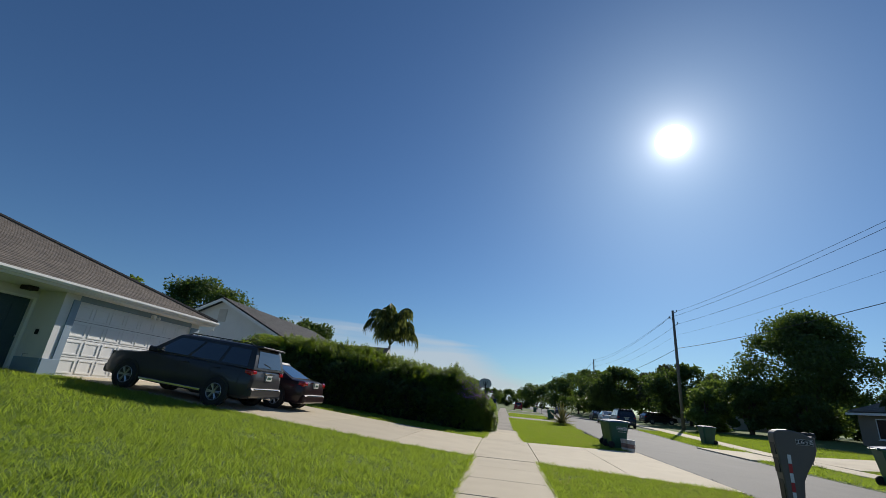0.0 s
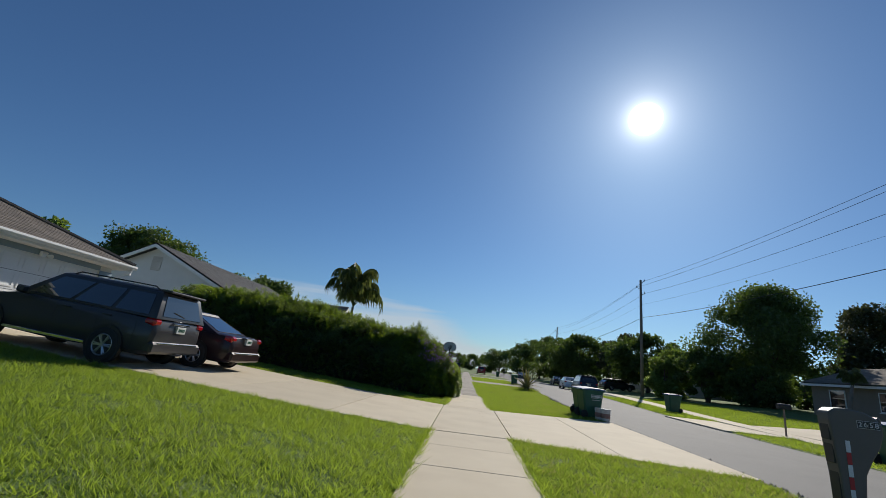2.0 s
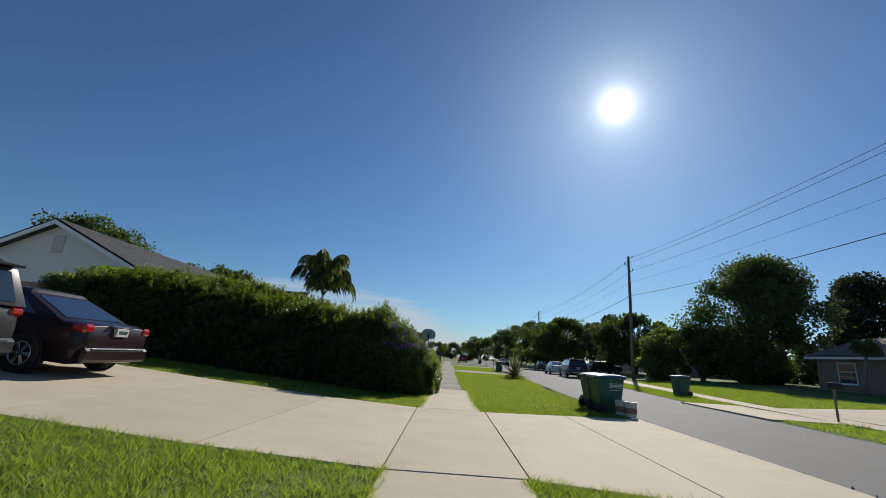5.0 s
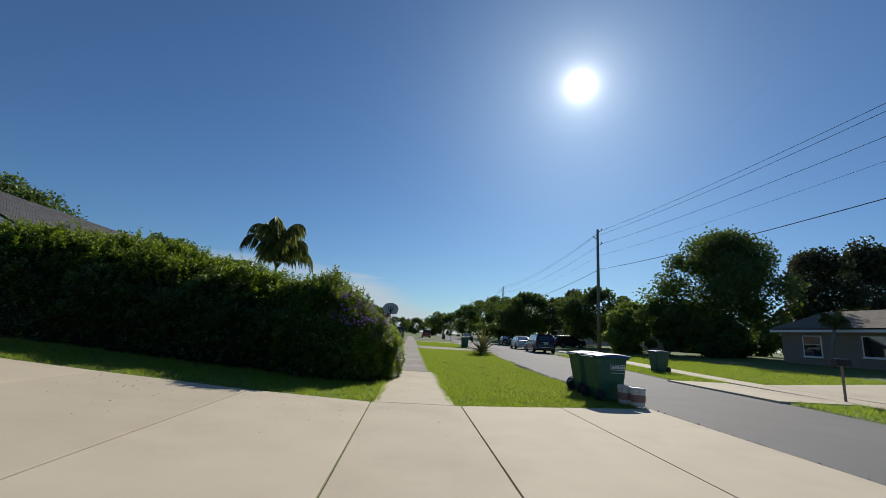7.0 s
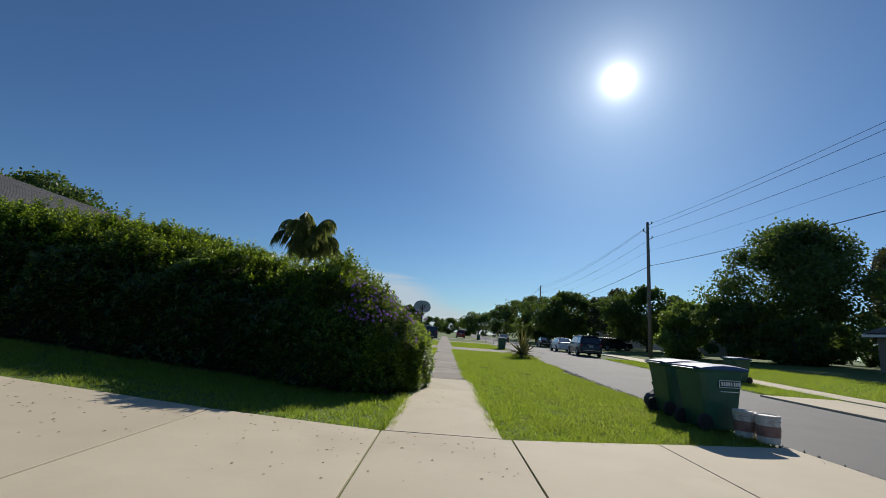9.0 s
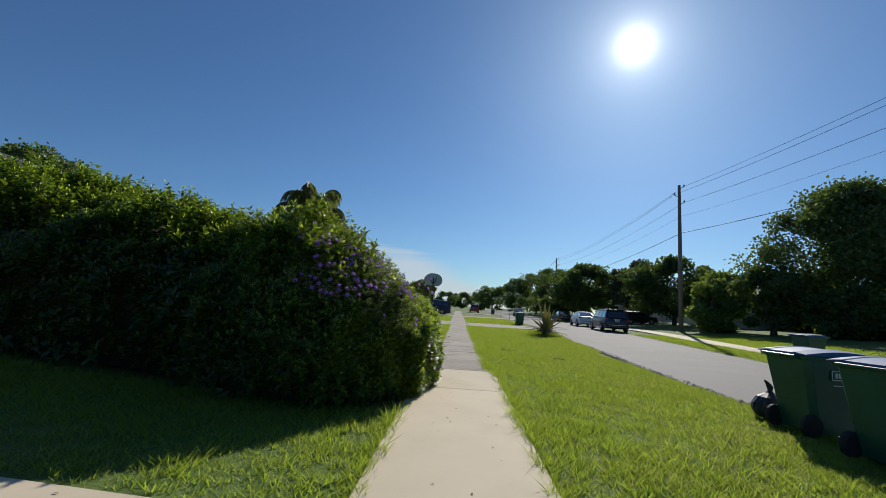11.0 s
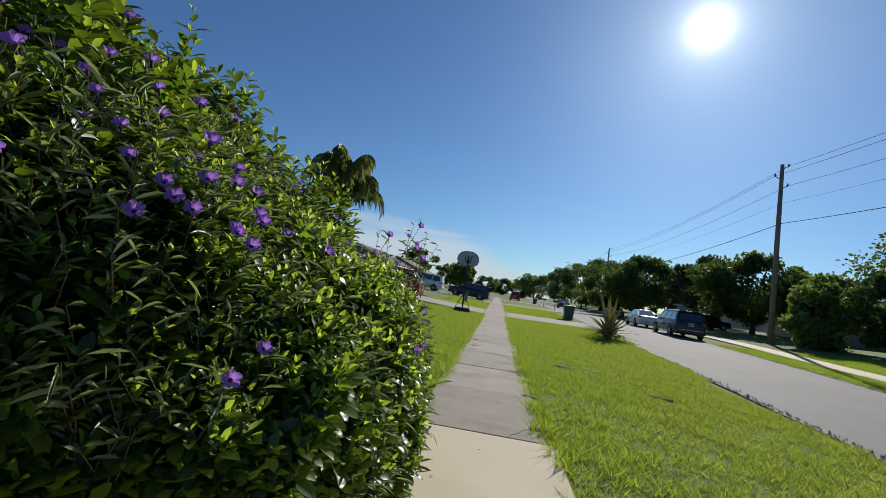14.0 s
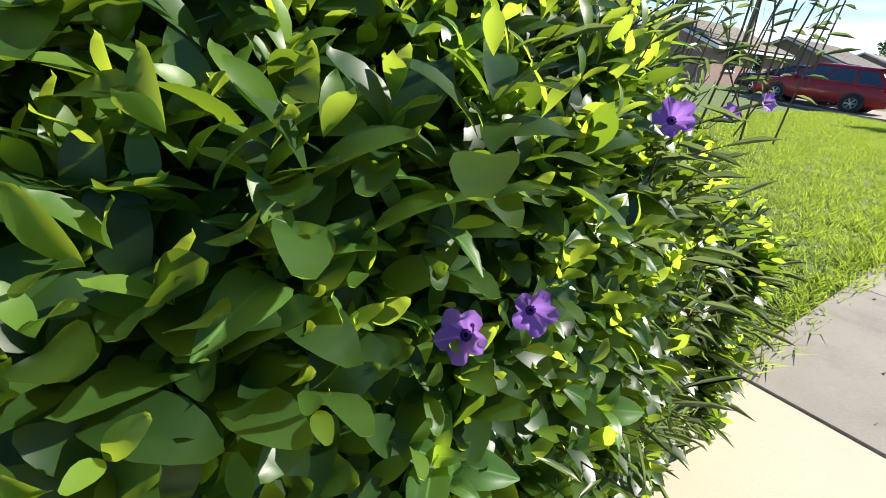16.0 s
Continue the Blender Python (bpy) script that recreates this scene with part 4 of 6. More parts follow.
def wheeled_bin(x, y, rz, lid_mat, label, z=0.0, s=1.0, badge=True):
    """Front faces local -y; the axle and handle are at +y."""
    b = thing("wheeled_bin", pose(x, y, z, 0, 0, rz) @ Matrix.Scale(s, 4), label, "bin", "wheeled bins")
    g = taper(Geo(), -0.27, -0.30, 0.27, 0.26, 0.03, -0.345, -0.40, 0.345, 0.40, 0.96, 0.06)
    g.box(-0.36, -0.42, 0.93, 0.36, 0.42, 0.985, 0.015)
    part("body", g, BINGREEN, b, smooth=False, bevel=0.015)
    ribs = Geo()
    ribs.box(-0.20, -0.335, 0.06, -0.16, -0.28, 0.28, 0.01)
    ribs.box(0.16, -0.335, 0.06, 0.20, -0.28, 0.28, 0.01)
    ribs.box(-0.28, -0.36, 0.30, 0.28, -0.325, 0.33, 0.01)
    part("rib", ribs, BINGREEN, b)
    lid = Geo()
    rings = []
    for k in range(9):
        u = k / 8
        yy = -0.46 + 0.90 * u
        h = 0.985 + 0.055 * math.sin(math.pi * min(1, u * 0.85 + 0.12))
        rings.append([(-0.375, yy, 0.975), (-0.375, yy, h), (-0.2, yy, h + 0.022), (-0.18, yy, h + 0.012), (0.18, yy, h + 0.012), (0.2, yy, h + 0.022), (0.375, yy, h), (0.375, yy, 0.975)])
    lid.loft(rings)
    lo = part("lid", lid, lid_mat, b, "blue hinged lid" if lid_mat is BINBLUE else "green hinged lid", smooth=False, bevel=0.01)
    h = Geo()
    h.tube([(-0.25, 0.40, 0.93), (-0.25, 0.47, 0.96), (0.25, 0.47, 0.96), (0.25, 0.40, 0.93)], 0.017, 8)
    part("handle", h, BINGREEN, b)
    for sx in (-1, 1):
        w = Geo()
        w.lathe([(0.03, -0.035), (0.11, -0.035), (0.135, -0.02), (0.135, 0.02), (0.11, 0.035), (0.03, 0.035)], 18, (sx * 0.27, 0.31, 0.135), "x", True)
        part("wheel", w, BLACKR, b, smooth=False)
    if badge:
        # name panel on the side face, towards the lid's opening edge
        sg = Geo()
        sg.box(-0.350, -0.29, 0.70, -0.328, 0.09, 0.81, 0.004)
        pl = part("badge", sg, BINGREEN, b, "name panel in white outline")
        for y0, z0, y1, z1 in ((-0.29, 0.805, 0.09, 0.815), (-0.29, 0.695, 0.09, 0.705), (-0.295, 0.695, -0.287, 0.815), (0.087, 0.695, 0.095, 0.815)):
            part("outline", Geo().box(-0.354, y0, z0, -0.348, y1, z1), REFW, pl)
        for i in range(8):
            y0 = 0.052 - i * 0.042 - (0.014 if i > 4 else 0)
            part("letter_bar", Geo().box(-0.354, y0 - 0.028, 0.725, -0.349, y0, 0.785), REFW, pl)
        part("stripe", Geo().box(-0.337, -0.27, 0.625, -0.318, 0.05, 0.637), REFW, b, "thin white line")
    return b


wheeled_bin(4.36, 19.43, 99, BINBLUE, "dark green wheeled bin with blue lid on the verge", 0.0, 0.97)
wheeled_bin(4.47, 20.63, 95, BINBLUE, "dark green wheeled bin with blue lid behind another", 0.0, 0.97)


def rubbish_bag(x, y):
    bag = thing("rubbish_bag", pose(x, y, 0.0, 0, 0, 25) @ Matrix.Scale(0.9, 4), "knotted black plastic rubbish bag behind a wheeled bin", "rubbish bag")
    rings = []
    for r, h in ((0.10, 0.0), (0.19, 0.03), (0.235, 0.12), (0.225, 0.22), (0.16, 0.32), (0.06, 0.38), (0.03, 0.41)):
        rings.append([Vector((math.cos(t) * r * (1 + 0.10 * math.sin(5 * t + 9 * h)), math.sin(t) * r * (1 + 0.12 * math.sin(3 * t + 2)), h)) for t in (math.pi * k / 10 for k in range(20))])
    part("sack", Geo().loft(rings), BLACKP, bag)
    part("knot", Geo().tube([Vector((0, 0, 0.40)), Vector((0.01, 0, 0.46)), Vector((-0.03, 0.01, 0.52)), Vector((-0.09, 0.02, 0.57))], [0.03, 0.045, 0.03, 0.012], 8), BLACKP, bag)


rubbish_bag(4.36, 21.24)
wheeled_bin(12.3, 30.5, -84, BINBLUE, "dark green wheeled bin on the grass across the road", 0.0, 0.98)
wheeled_bin(10.7, 15.1, 78, BINBLUE, "dark green wheeled bin with blue lid at the far kerb", 0.0, 1.0)
wheeled_bin(5.1, 50.6, 0, BINGREEN, "green wheeled bin beside a driveway", 0.0, 1.0, False)
wheeled_bin(6.6, 96, 0, BINGREEN, "green wheeled bin far along the verge", 0.0, 1.0, False)
wheeled_bin(14.3, 66.0, 20, BINGREEN, "dark bin beside the road in tree shade", 0.0, 1.0, False)


def pail(x, y, rz, label):
    p = thing("pail", pose(x, y, 0.0, 0, 0, rz), label, "bucket", "pails by the bins")
    part("shell", Geo().lathe([(0.0, 0.01), (0.128, 0.012), (0.132, 0.02), (0.148, 0.36), (0.144, 0.36), (0.128, 0.03), (0.0, 0.03)], 24), PAILW, p, smooth=False)
    part("rim", Geo().lathe([(0.146, 0.30), (0.157, 0.30), (0.158, 0.315), (0.149, 0.32), (0.149, 0.345), (0.158, 0.35), (0.158, 0.372), (0.142, 0.372), (0.142, 0.30)], 24), PAILW, p)
    part("lid", Geo().lathe([(0.0, 0.378), (0.13, 0.378), (0.135, 0.388), (0.155, 0.386), (0.157, 0.366)], 24), PAILW, p, "dirty white lid")
    part("band", Geo().lathe([(0.1405, 0.10), (0.1475, 0.245), (0.1505, 0.245), (0.1435, 0.10)], 24), PAILR, p, "faded red-brown label band")
    part("handle", Geo().tube([(math.cos(t) * 0.158, -math.sin(t) * 0.165, 0.31 - math.sin(t) * 0.12) for t in (math.pi * k / 10 for k in range(11))], 0.003, 5), GALV, p)
    for i in range(3):
        part("print_bar", Geo().box(0.02 + i * 0.028, -0.149, 0.15, 0.04 + i * 0.028, -0.143, 0.19), PAILW, p)


pail(4.54, 18.86, 20, "white plastic pail with red-brown label, lidded")
pail(4.66, 18.56, 55, "dirty white plastic pail with dark label band")


def mailbox():
    m = thing("mailbox", pose(4.46, 9.18, 0.0, 0, 0, -4) @ Matrix.Diagonal((1.12, 0.8, 0.96, 1)), "taupe moulded plastic post mailbox numbered 2658", "mailbox")
    side = [(0.06, 0.0), (0.05, 0.45), (0.02, 0.85), (-0.005, 1.15), (0.0, 1.25), (0.06, 1.30), (0.20, 1.315), (0.36, 1.285), (0.48, 1.22), (0.535, 1.14), (0.53, 1.02), (0.48, 0.86), (0.39, 0.70), (0.31, 0.52), (0.28, 0.25), (0.27, 0.0)]
    rings = []
    for yy, ins in ((-0.135, 0.02), (-0.115, 0.0), (0.115, 0.0), (0.135, 0.02)):
        cx, cz = 0.22, 0.75
        rings.append([(cx + (a - cx) * (1 - ins), yy, cz + (b - cz) * (1 - ins * 0.6)) for a, b in side])
    part("body", Geo().loft(rings), TAUPE, m, smooth=False, bevel=0.02)
    for z0, z1 in ((0.90, 1.22), (0.62, 0.86), (0.10, 0.58)):
        part("recess_panel", Geo().box(0.000 if z0 > 0.8 else 0.020 if z0 > 0.6 else 0.045, -0.095, z0, 0.08, 0.095, z1, 0.008), BLACKP, m, "dark recessed back panel")
    part("door", Geo().box(0.50, -0.10, 1.03, 0.545, 0.10, 1.24, 0.02), TAUPE, m)
    for i, ch in enumerate("2658"):
        t = part("number_plate", Geo().box(0.275 + i * 0.055, -0.142, 1.09, 0.327 + i * 0.055, -0.136, 1.175), BLACKP, m, "black number tile")
        d = part("digit", text_mesh(ch, 0.085, REFW), None, t, "white digit " + ch)
        d.matrix_local = pose(0.301 + i * 0.055, -0.1435, 1.132, 90)
        part("tile_edge", Geo().box(0.272 + i * 0.055, -0.1395, 1.086, 0.330 + i * 0.055, -0.1352, 1.179), REFW, t)
    for i in range(5):
        z0 = 0.92 - (i + 1) * 0.145
        part("reflector", Geo().box(0.13 - 0.002 * i, -0.141, z0, 0.175 - 0.002 * i, -0.135, z0 + 0.14), REFW if i % 2 == 0 else REFR, m, "white reflector strip" if i % 2 == 0 else "red reflector strip")


mailbox()


def post_box(x, y, z, rz, label):
    p = thing("post_mailbox", pose(x, y, z, 0, 0, rz), label, "mailbox", "letter boxes on posts")
    part("post", Geo().box(-0.026, -0.026, -0.1, 0.026, 0.026, 1.0, 0.005), WOODP, p)
    g = Geo()
    prof = [(-0.085, 0.0), (0.085, 0.0), (0.085, 0.12)] + [(0.085 * math.cos(t), 0.12 + 0.085 * math.sin(t)) for t in (math.pi * k / 8 for k in range(1, 8))] + [(-0.085, 0.12)]
    g.loft([[(xx, a, 1.0 + b) for a, b in prof] for xx in (-0.24, 0.24)])
    part("box", g, BLACKP, p)
    part("flag", Geo().box(-0.02, 0.088, 1.05, 0.02, 0.095, 1.2), REFR, p)


post_box(12.4, 21.45, 0.0, 0, "black box letter box on a thin wooden post")
post_box(6.9, 84, 0.0, 0, "black letter box on a post by the verge")
post_box(6.4, 68, 0.0, 0, "dark letter box on a wooden post")


# --- yucca and hoop ---
def yucca():
    rng = np.random.default_rng(5)
    yv = thing("yucca", pose(4.6, 37.6, -0.02) @ Matrix.Scale(1.4, 4), "spiky yucca clump with dry lower leaves by the road", "plant")
    n = 0
    for ring, cnt in ((0.35, 12), (0.8, 18), (1.2, 20)):
        for k in range(cnt):
            t = 2 * math.pi * (k + rng.uniform(-0.3, 0.3)) / cnt
            L = rng.uniform(0.95, 1.35) * (1.1 - 0.25 * ring)
            o = Vector((math.cos(t), math.sin(t), 0))
            tilt = ring + rng.normal(0, 0.12)
            d = o * math.sin(tilt) + Vector((0, 0, math.cos(tilt)))
            w = o.cross(Vector((0, 0, 1)))
            g = Geo()
            rings = []
            for i in range(6):
                u = i / 5
                c = Vector((0, 0, 0.12)) + d * L * u - Vector((0, 0, 1)) * (L * 0.35 * ring * u * u * (1.7 if k % 5 == 0 else 0.6))
                wd = 0.062 * (1 - u) ** 0.6 * (0.8 + 0.4 * math.sin(u * 3)) + 0.001
                nn = w.cross(d).normalized()
                rings.append([c - w * wd + nn * wd * 0.3, c - nn * 0.004, c + w * wd + nn * wd * 0.3, c + nn * 0.004])
            g.loft(rings)
            part("sword_leaf", g, YUCCAL, yv)
            n += 1
    part("trunk", Geo().lathe([(0.13, -0.05), (0.15, 0.08), (0.1, 0.22), (0.0, 0.26)], 10), BARK, yv)
    lv = []
    for _ in range(500):
        t, r = rng.uniform(0, 6.28), rng.uniform(0.15, 0.7)
        q = Vector((math.cos(t) * r, math.sin(t) * r, 0))
        d = Vector((math.cos(t) * 0.6 + rng.normal(0, 0.3), math.sin(t) * 0.6 + rng.normal(0, 0.3), 1)).normalized()
        L = rng.uniform(0.12, 0.28)
        w = d.cross(Vector((rng.normal(), rng.normal(), 0.1))).normalized() * 0.008
        lv.append([q - w, q + w, q + d * L])
    tagged(tris("tall_grass", np.array(lv), [(0, 1, 2)], BLADE, yv), kind="stuff")


yucca()


def hoop():
    h = thing("basketball_hoop", pose(-1.75, 42.4, gz(-1.75), 0, 0, 186), "portable basketball hoop with fan backboard on black pole", "basketball hoop")
    part("base", taper(Geo(), -0.45, -0.35, 0.45, 0.55, 0.0, -0.38, -0.28, 0.38, 0.45, 0.2), BLACKP, h, bevel=0.02)
    part("pole", Geo().tube([(0, 0.25, 0.15), (0, 0.1, 1.2), (0.0, 0.0, 2.6), (0.0, -0.05, 2.95)], 0.045, 10), BLACKP, h)
    for sx in (-1, 1):
        part("brace", Geo().tube([(sx * 0.38, -0.25, 0.18), (0.0, 0.14, 0.95)], 0.018, 6), BLACKP, h)
    pts = [(-0.32, 2.45), (0.32, 2.45), (0.52, 2.58), (0.58, 2.78), (0.54, 2.98), (0.40, 3.14), (0.18, 3.23), (-0.18, 3.23), (-0.40, 3.14), (-0.54, 2.98), (-0.58, 2.78), (-0.52, 2.58)]
    bb = part("backboard", Geo().loft([[(a, y, b) for a, b in pts] for y in (-0.32, -0.28)]), BOARD, h, "grey fan-shaped backboard")
    rim = Geo().tube([p for p in [(a * 1.02, -0.30, 2.84 + (b - 2.84) * 1.02) for a, b in pts + pts[:1]]], 0.02, 6)
    part("edge", rim, BLACKP, bb)
    for sx in (-1, 1):
        part("arm", Geo().tube([(0, -0.03, 2.55), (sx * 0.14, -0.26, 2.75), (sx * 0.2, -0.27, 3.0)], 0.03, 6), BLACKP, h)
    part("target", Geo().box(-0.2, -0.327, 2.62, 0.2, -0.321, 2.66), REFW, bb)
    part("ring", Geo().tube([(0.23 * math.cos(t), -0.6 + 0.23 * math.sin(t), 2.6) for t in (2 * math.pi * k / 20 for k in range(21))], 0.012, 6), REFR, h, "orange-red rim")


hoop()
pedestal = thing("utility_pedestal", pose(-2.6, 56, gz(-2.6)), "green cable pedestal on the lawn", "utility box")
part("shell", Geo().box(-0.13, -0.13, -0.05, 0.13, 0.13, 0.85, 0.03), material("pale_green_plastic", (0.16, 0.22, 0.15), 0.6), pedestal)
part("cap", Geo().box(-0.15, -0.15, 0.85, 0.15, 0.15, 0.93, 0.03), BINGREEN, pedestal)


# --- cars ---
def wheel_meshes(r):
    tyre = Geo().lathe([(r * 0.62, -0.10), (r * 0.9, -0.115), (r, -0.09), (r, 0.09), (r * 0.9, 0.115), (r * 0.62, 0.10), (r * 0.62, -0.10)], 28, axis="y").mesh("tyre", BLACKR, True)
    rim = Geo()
    rim.lathe([(r * 0.63, -0.10), (r * 0.60, -0.108), (r * 0.56, -0.09), (r * 0.55, -0.02), (r * 0.63, 0.0)], 28, axis="y")
    rim.lathe([(0.0, -0.092), (0.05, -0.092), (0.065, -0.075), (0.065, -0.02), (0.0, -0.02)], 14, axis="y")
    for k in range(6):
        for off in (-0.11, 0.11):
            t = 2 * math.pi * k / 6 + off
            c, s = math.cos(t), math.sin(t)
            p = [Vector((c * 0.05, -0.085, s * 0.05)), Vector((c * r * 0.57, -0.095, s * r * 0.57))]
            rim.tube(p, [0.022, 0.016], 5)
    back = Geo().lathe([(0.0, -0.03), (r * 0.6, -0.03)], 20, axis="y").mesh("brake", BLACKP)
    return tyre, rim.mesh("rim", ALLOY, False), back


WHEELS = {r: wheel_meshes(r) for r in (0.33, 0.37)}


def car(name, label, m, paint_mat, L, W, belt, roof, nose, cab, bottom=0.24, r=0.33, hatch=True, rails=False, group="", plate=True):
    """Built along +x (front). nose: length of the bonnet; cab: (rear base, rear top, front top, front base) measured from the tail."""
    c = thing(name, m, label, "car", group)
    hw = W / 2
    x0, x1 = -L / 2, L / 2
    fx, rx = x1 - 0.92, x0 + 0.95
    hood = belt - 0.05
    st = [(x0, bottom + 0.16, belt - 0.28, 0.80), (x0 + 0.06, bottom + 0.06, belt - 0.06, 0.90), (x0 + 0.25, bottom, belt - 0.01, 0.965), (rx, bottom, belt, 1.0), (0, bottom - 0.03, belt, 1.0), (x1 - nose, bottom, belt - 0.02, 1.0), (fx, bottom, hood - 0.04, 0.985), (x1 - 0.30, bottom, hood - 0.09, 0.95), (x1 - 0.07, bottom + 0.05, hood - 0.20, 0.88), (x1, bottom + 0.14, hood - 0.34, 0.78)]
    rings = []
    for x, zb, zt, k in st:
        h = zt - zb
        q = [(0.86, 0), (0.97, 0.10), (1.0, 0.36), (1.0, 0.58), (0.965, 0.80), (0.93, 0.95), (0.80, 1.0), (0.4, 1.025)]
        ring = [(x, -hw * k * a, zb + h * b) for a, b in q] + [(x, hw * k * a, zb + h * b) for a, b in reversed(q)]
        rings.append(ring)
    part("body", Geo().loft(rings), paint_mat, c, smooth=True, bevel=0.02)
    a0, a1, a2, a3 = (x0 + v for v in cab)
    hb, ht = hw * 0.92, hw * 0.72
    zt = roof - 0.05
    bl = [(a0, -hb, belt - 0.03), (a3, -hb * 0.96, belt - 0.03), (a3, hb * 0.96, belt - 0.03), (a0, hb, belt - 0.03)]
    ml = [(a1, -ht, zt - 0.02), (a2, -ht, zt), (a2, ht, zt), (a1, ht, zt - 0.02)]
    cabin = Geo()
    nn = 7
    top, bot = [], []

    def edge(p, q, n=nn):
        return [tuple(p[i] + (q[i] - p[i]) * k / n for i in range(3)) for k in range(n)]

    for i in range(4):
        bot += edge(bl[i], bl[(i + 1) % 4])
        top += edge(ml[i], ml[(i + 1) % 4])
    crown = [(x * 0.9 + (a1 + a2) / 2 * 0.1, y * 0.86, roof) for x, y, z in top]
    crown2 = [((x - (a1 + a2) / 2) * 0.5 + (a1 + a2) / 2, y * 0.4, roof + 0.02) for x, y, z in top]
    cabin.loft([bot, top, crown, crown2])
    part("cabin", cabin, paint_mat, c, smooth=True, bevel=0.012)

    def pane(p, q, s, t, u0, u1, v0, v1, nm, mat=GLASS, th=0.012):
        p, q, s, t = map(Vector, (p, q, s, t))

        def at(u, v):
            return (p * (1 - u) + q * u) * (1 - v) + (t * (1 - u) + s * u) * v
        g = Geo().plate(at(u0, v0), at(u1, v0), at(u1, v1), at(u0, v1), th)
        return part(nm, g, mat, c)

    B, T = [Vector(v) for v in bl], [Vector(v) for v in ml]
    cuts = ((0.06, 0.30), (0.33, 0.60), (0.63, 0.93)) if hatch else ((0.14, 0.48), (0.51, 0.92))
    for u0, u1 in cuts:
        pane(B[0], B[1], T[1], T[0], u0, u1, 0.10, 0.88, "side_window")
        pane(B[2], B[3], T[3], T[2], 1 - u1, 1 - u0, 0.10, 0.88, "side_window")
    pane(B[3], B[0], T[0], T[3], 0.10, 0.90, 0.12, 0.90, "rear_window")
    pane(B[1], B[2], T[2], T[1], 0.07, 0.93, 0.06, 0.92, "windscreen")
    tyre, rim, brake = WHEELS[r]
    for wx in (rx, fx):
        for sy in (-1, 1):
            ar = Geo().lathe([(0.0, 0.0), (r + 0.055, 0.0), (r + 0.055, 0.02), (0.0, 0.02)], 24, (wx, sy * (hw - 0.005) - (0.02 if sy < 0 else 0.0), r + 0.02), "y")
            part("wheel_arch", ar, BLACKP, c)
            w = part("wheel", tyre, None, c)
            w.matrix_local = pose(wx, sy * (hw - 0.075), r, 0, 0, 0 if sy < 0 else 180)
            part("rim", rim, None, w)
            part("brake", brake, None, w)
    part("rear_bumper", Geo().box(x0 - 0.07, -hw * 0.9, bottom + 0.06, x0 + 0.2, hw * 0.9, bottom + 0.32, 0.05), paint_mat, c)
    part("bumper_strip", Geo().box(x0 - 0.078, -hw * 0.72, bottom + 0.27, x0, hw * 0.72, bottom + 0.31, 0.008), CHROME, c)
    part("front_bumper", Geo().box(x1 - 0.2, -hw * 0.84, bottom + 0.02, x1 + 0.06, hw * 0.84, bottom + 0.28, 0.05), paint_mat, c)
    zl = belt - 0.20
    for sy in (-1, 1):
        part("tail_light", Geo().box(x0 + 0.012, sy * hw * 0.80 - 0.125, zl + 0.01, x0 + 0.30, sy * hw * 0.80 + 0.125, zl + 0.17, 0.05), REDL, c, "red tail light")
        part("head_light", Geo().box(x1 - 0.42, sy * hw * 0.68 - 0.15, hood - 0.28, x1 - 0.05, sy * hw * 0.68 + 0.15, hood - 0.14, 0.03), GLASS, c)
        part("mirror", Geo().box(a3 - 0.42, sy * (hw + 0.08) - 0.09, belt - 0.02, a3 - 0.26, sy * (hw + 0.08) + 0.09, belt + 0.13, 0.03), paint_mat, c)
        part("sill", Geo().box(rx + 0.45, sy * hw - 0.015, bottom + 0.02, fx - 0.45, sy * hw + 0.015, bottom + 0.08, 0.008), CHROME if rails else BLACKP, c)
        for hx in (cab[0] + 1.0, cab[0] + 2.0):
            part("door_handle", Geo().box(x0 + hx, sy * (hw * 0.985) - 0.02, belt - 0.15, x0 + hx + 0.2, sy * (hw * 0.985) + 0.02, belt - 0.12, 0.006), paint_mat, c)
        for hx in (cab[0] + 0.35, cab[0] + 1.28, cab[0] + 2.3):
            part("door_gap", Geo().box(x0 + hx, sy * (hw + 0.0005) - 0.002, bottom + 0.16, x0 + hx + 0.008, sy * (hw + 0.0005) + 0.002, belt - 0.16), BLACKP, c)
        if rails:
            part("roof_rail", Geo().tube([(a1 + 0.15, sy * ht * 0.9, roof - 0.02), (a1 + 0.3, sy * ht * 0.9, roof + 0.05), (a2 - 0.35, sy * ht * 0.9, roof + 0.05), (a2 - 0.2, sy * ht * 0.9, roof - 0.02)], 0.016, 6), BLACKP, c)
    if plate:
        pl = part("number_plate", Geo().box(x0 - 0.03, -0.155, zl - 0.10 if hatch else zl - 0.02, x0 + 0.08, 0.155, zl + 0.055 if hatch else zl + 0.135, 0.004), PLATE, c, "white licence plate")
        for i in range(5):
            part("plate_bar", Geo().box(x0 - 0.034, -0.11 + i * 0.045, zl - 0.055 if hatch else zl + 0.03, x0 - 0.029, -0.08 + i * 0.045, zl + 0.015 if hatch else zl + 0.09), BINGREEN, pl)
        part("trim_bar", Geo().box(x0 - 0.022, -0.28, zl + 0.085 if hatch else zl + 0.15, x0 + 0.08, 0.28, zl + 0.125 if hatch else zl + 0.175, 0.008), CHROME, c, "chrome trim bar")
    if hatch:
        part("spoiler", Geo().box(a1 - 0.16, -ht * 0.95, roof - 0.045, a1 + 0.12, ht * 0.95, roof + 0.005, 0.015), paint_mat, c)
        part("wiper", Geo().tube([(a0 + (a1 - a0) * 0.18 - 0.02, -0.05, belt + 0.08), (a0 + (a1 - a0) * 0.3 - 0.02, 0.32, belt + 0.16)], 0.008, 5), BLACKP, c)
    return c


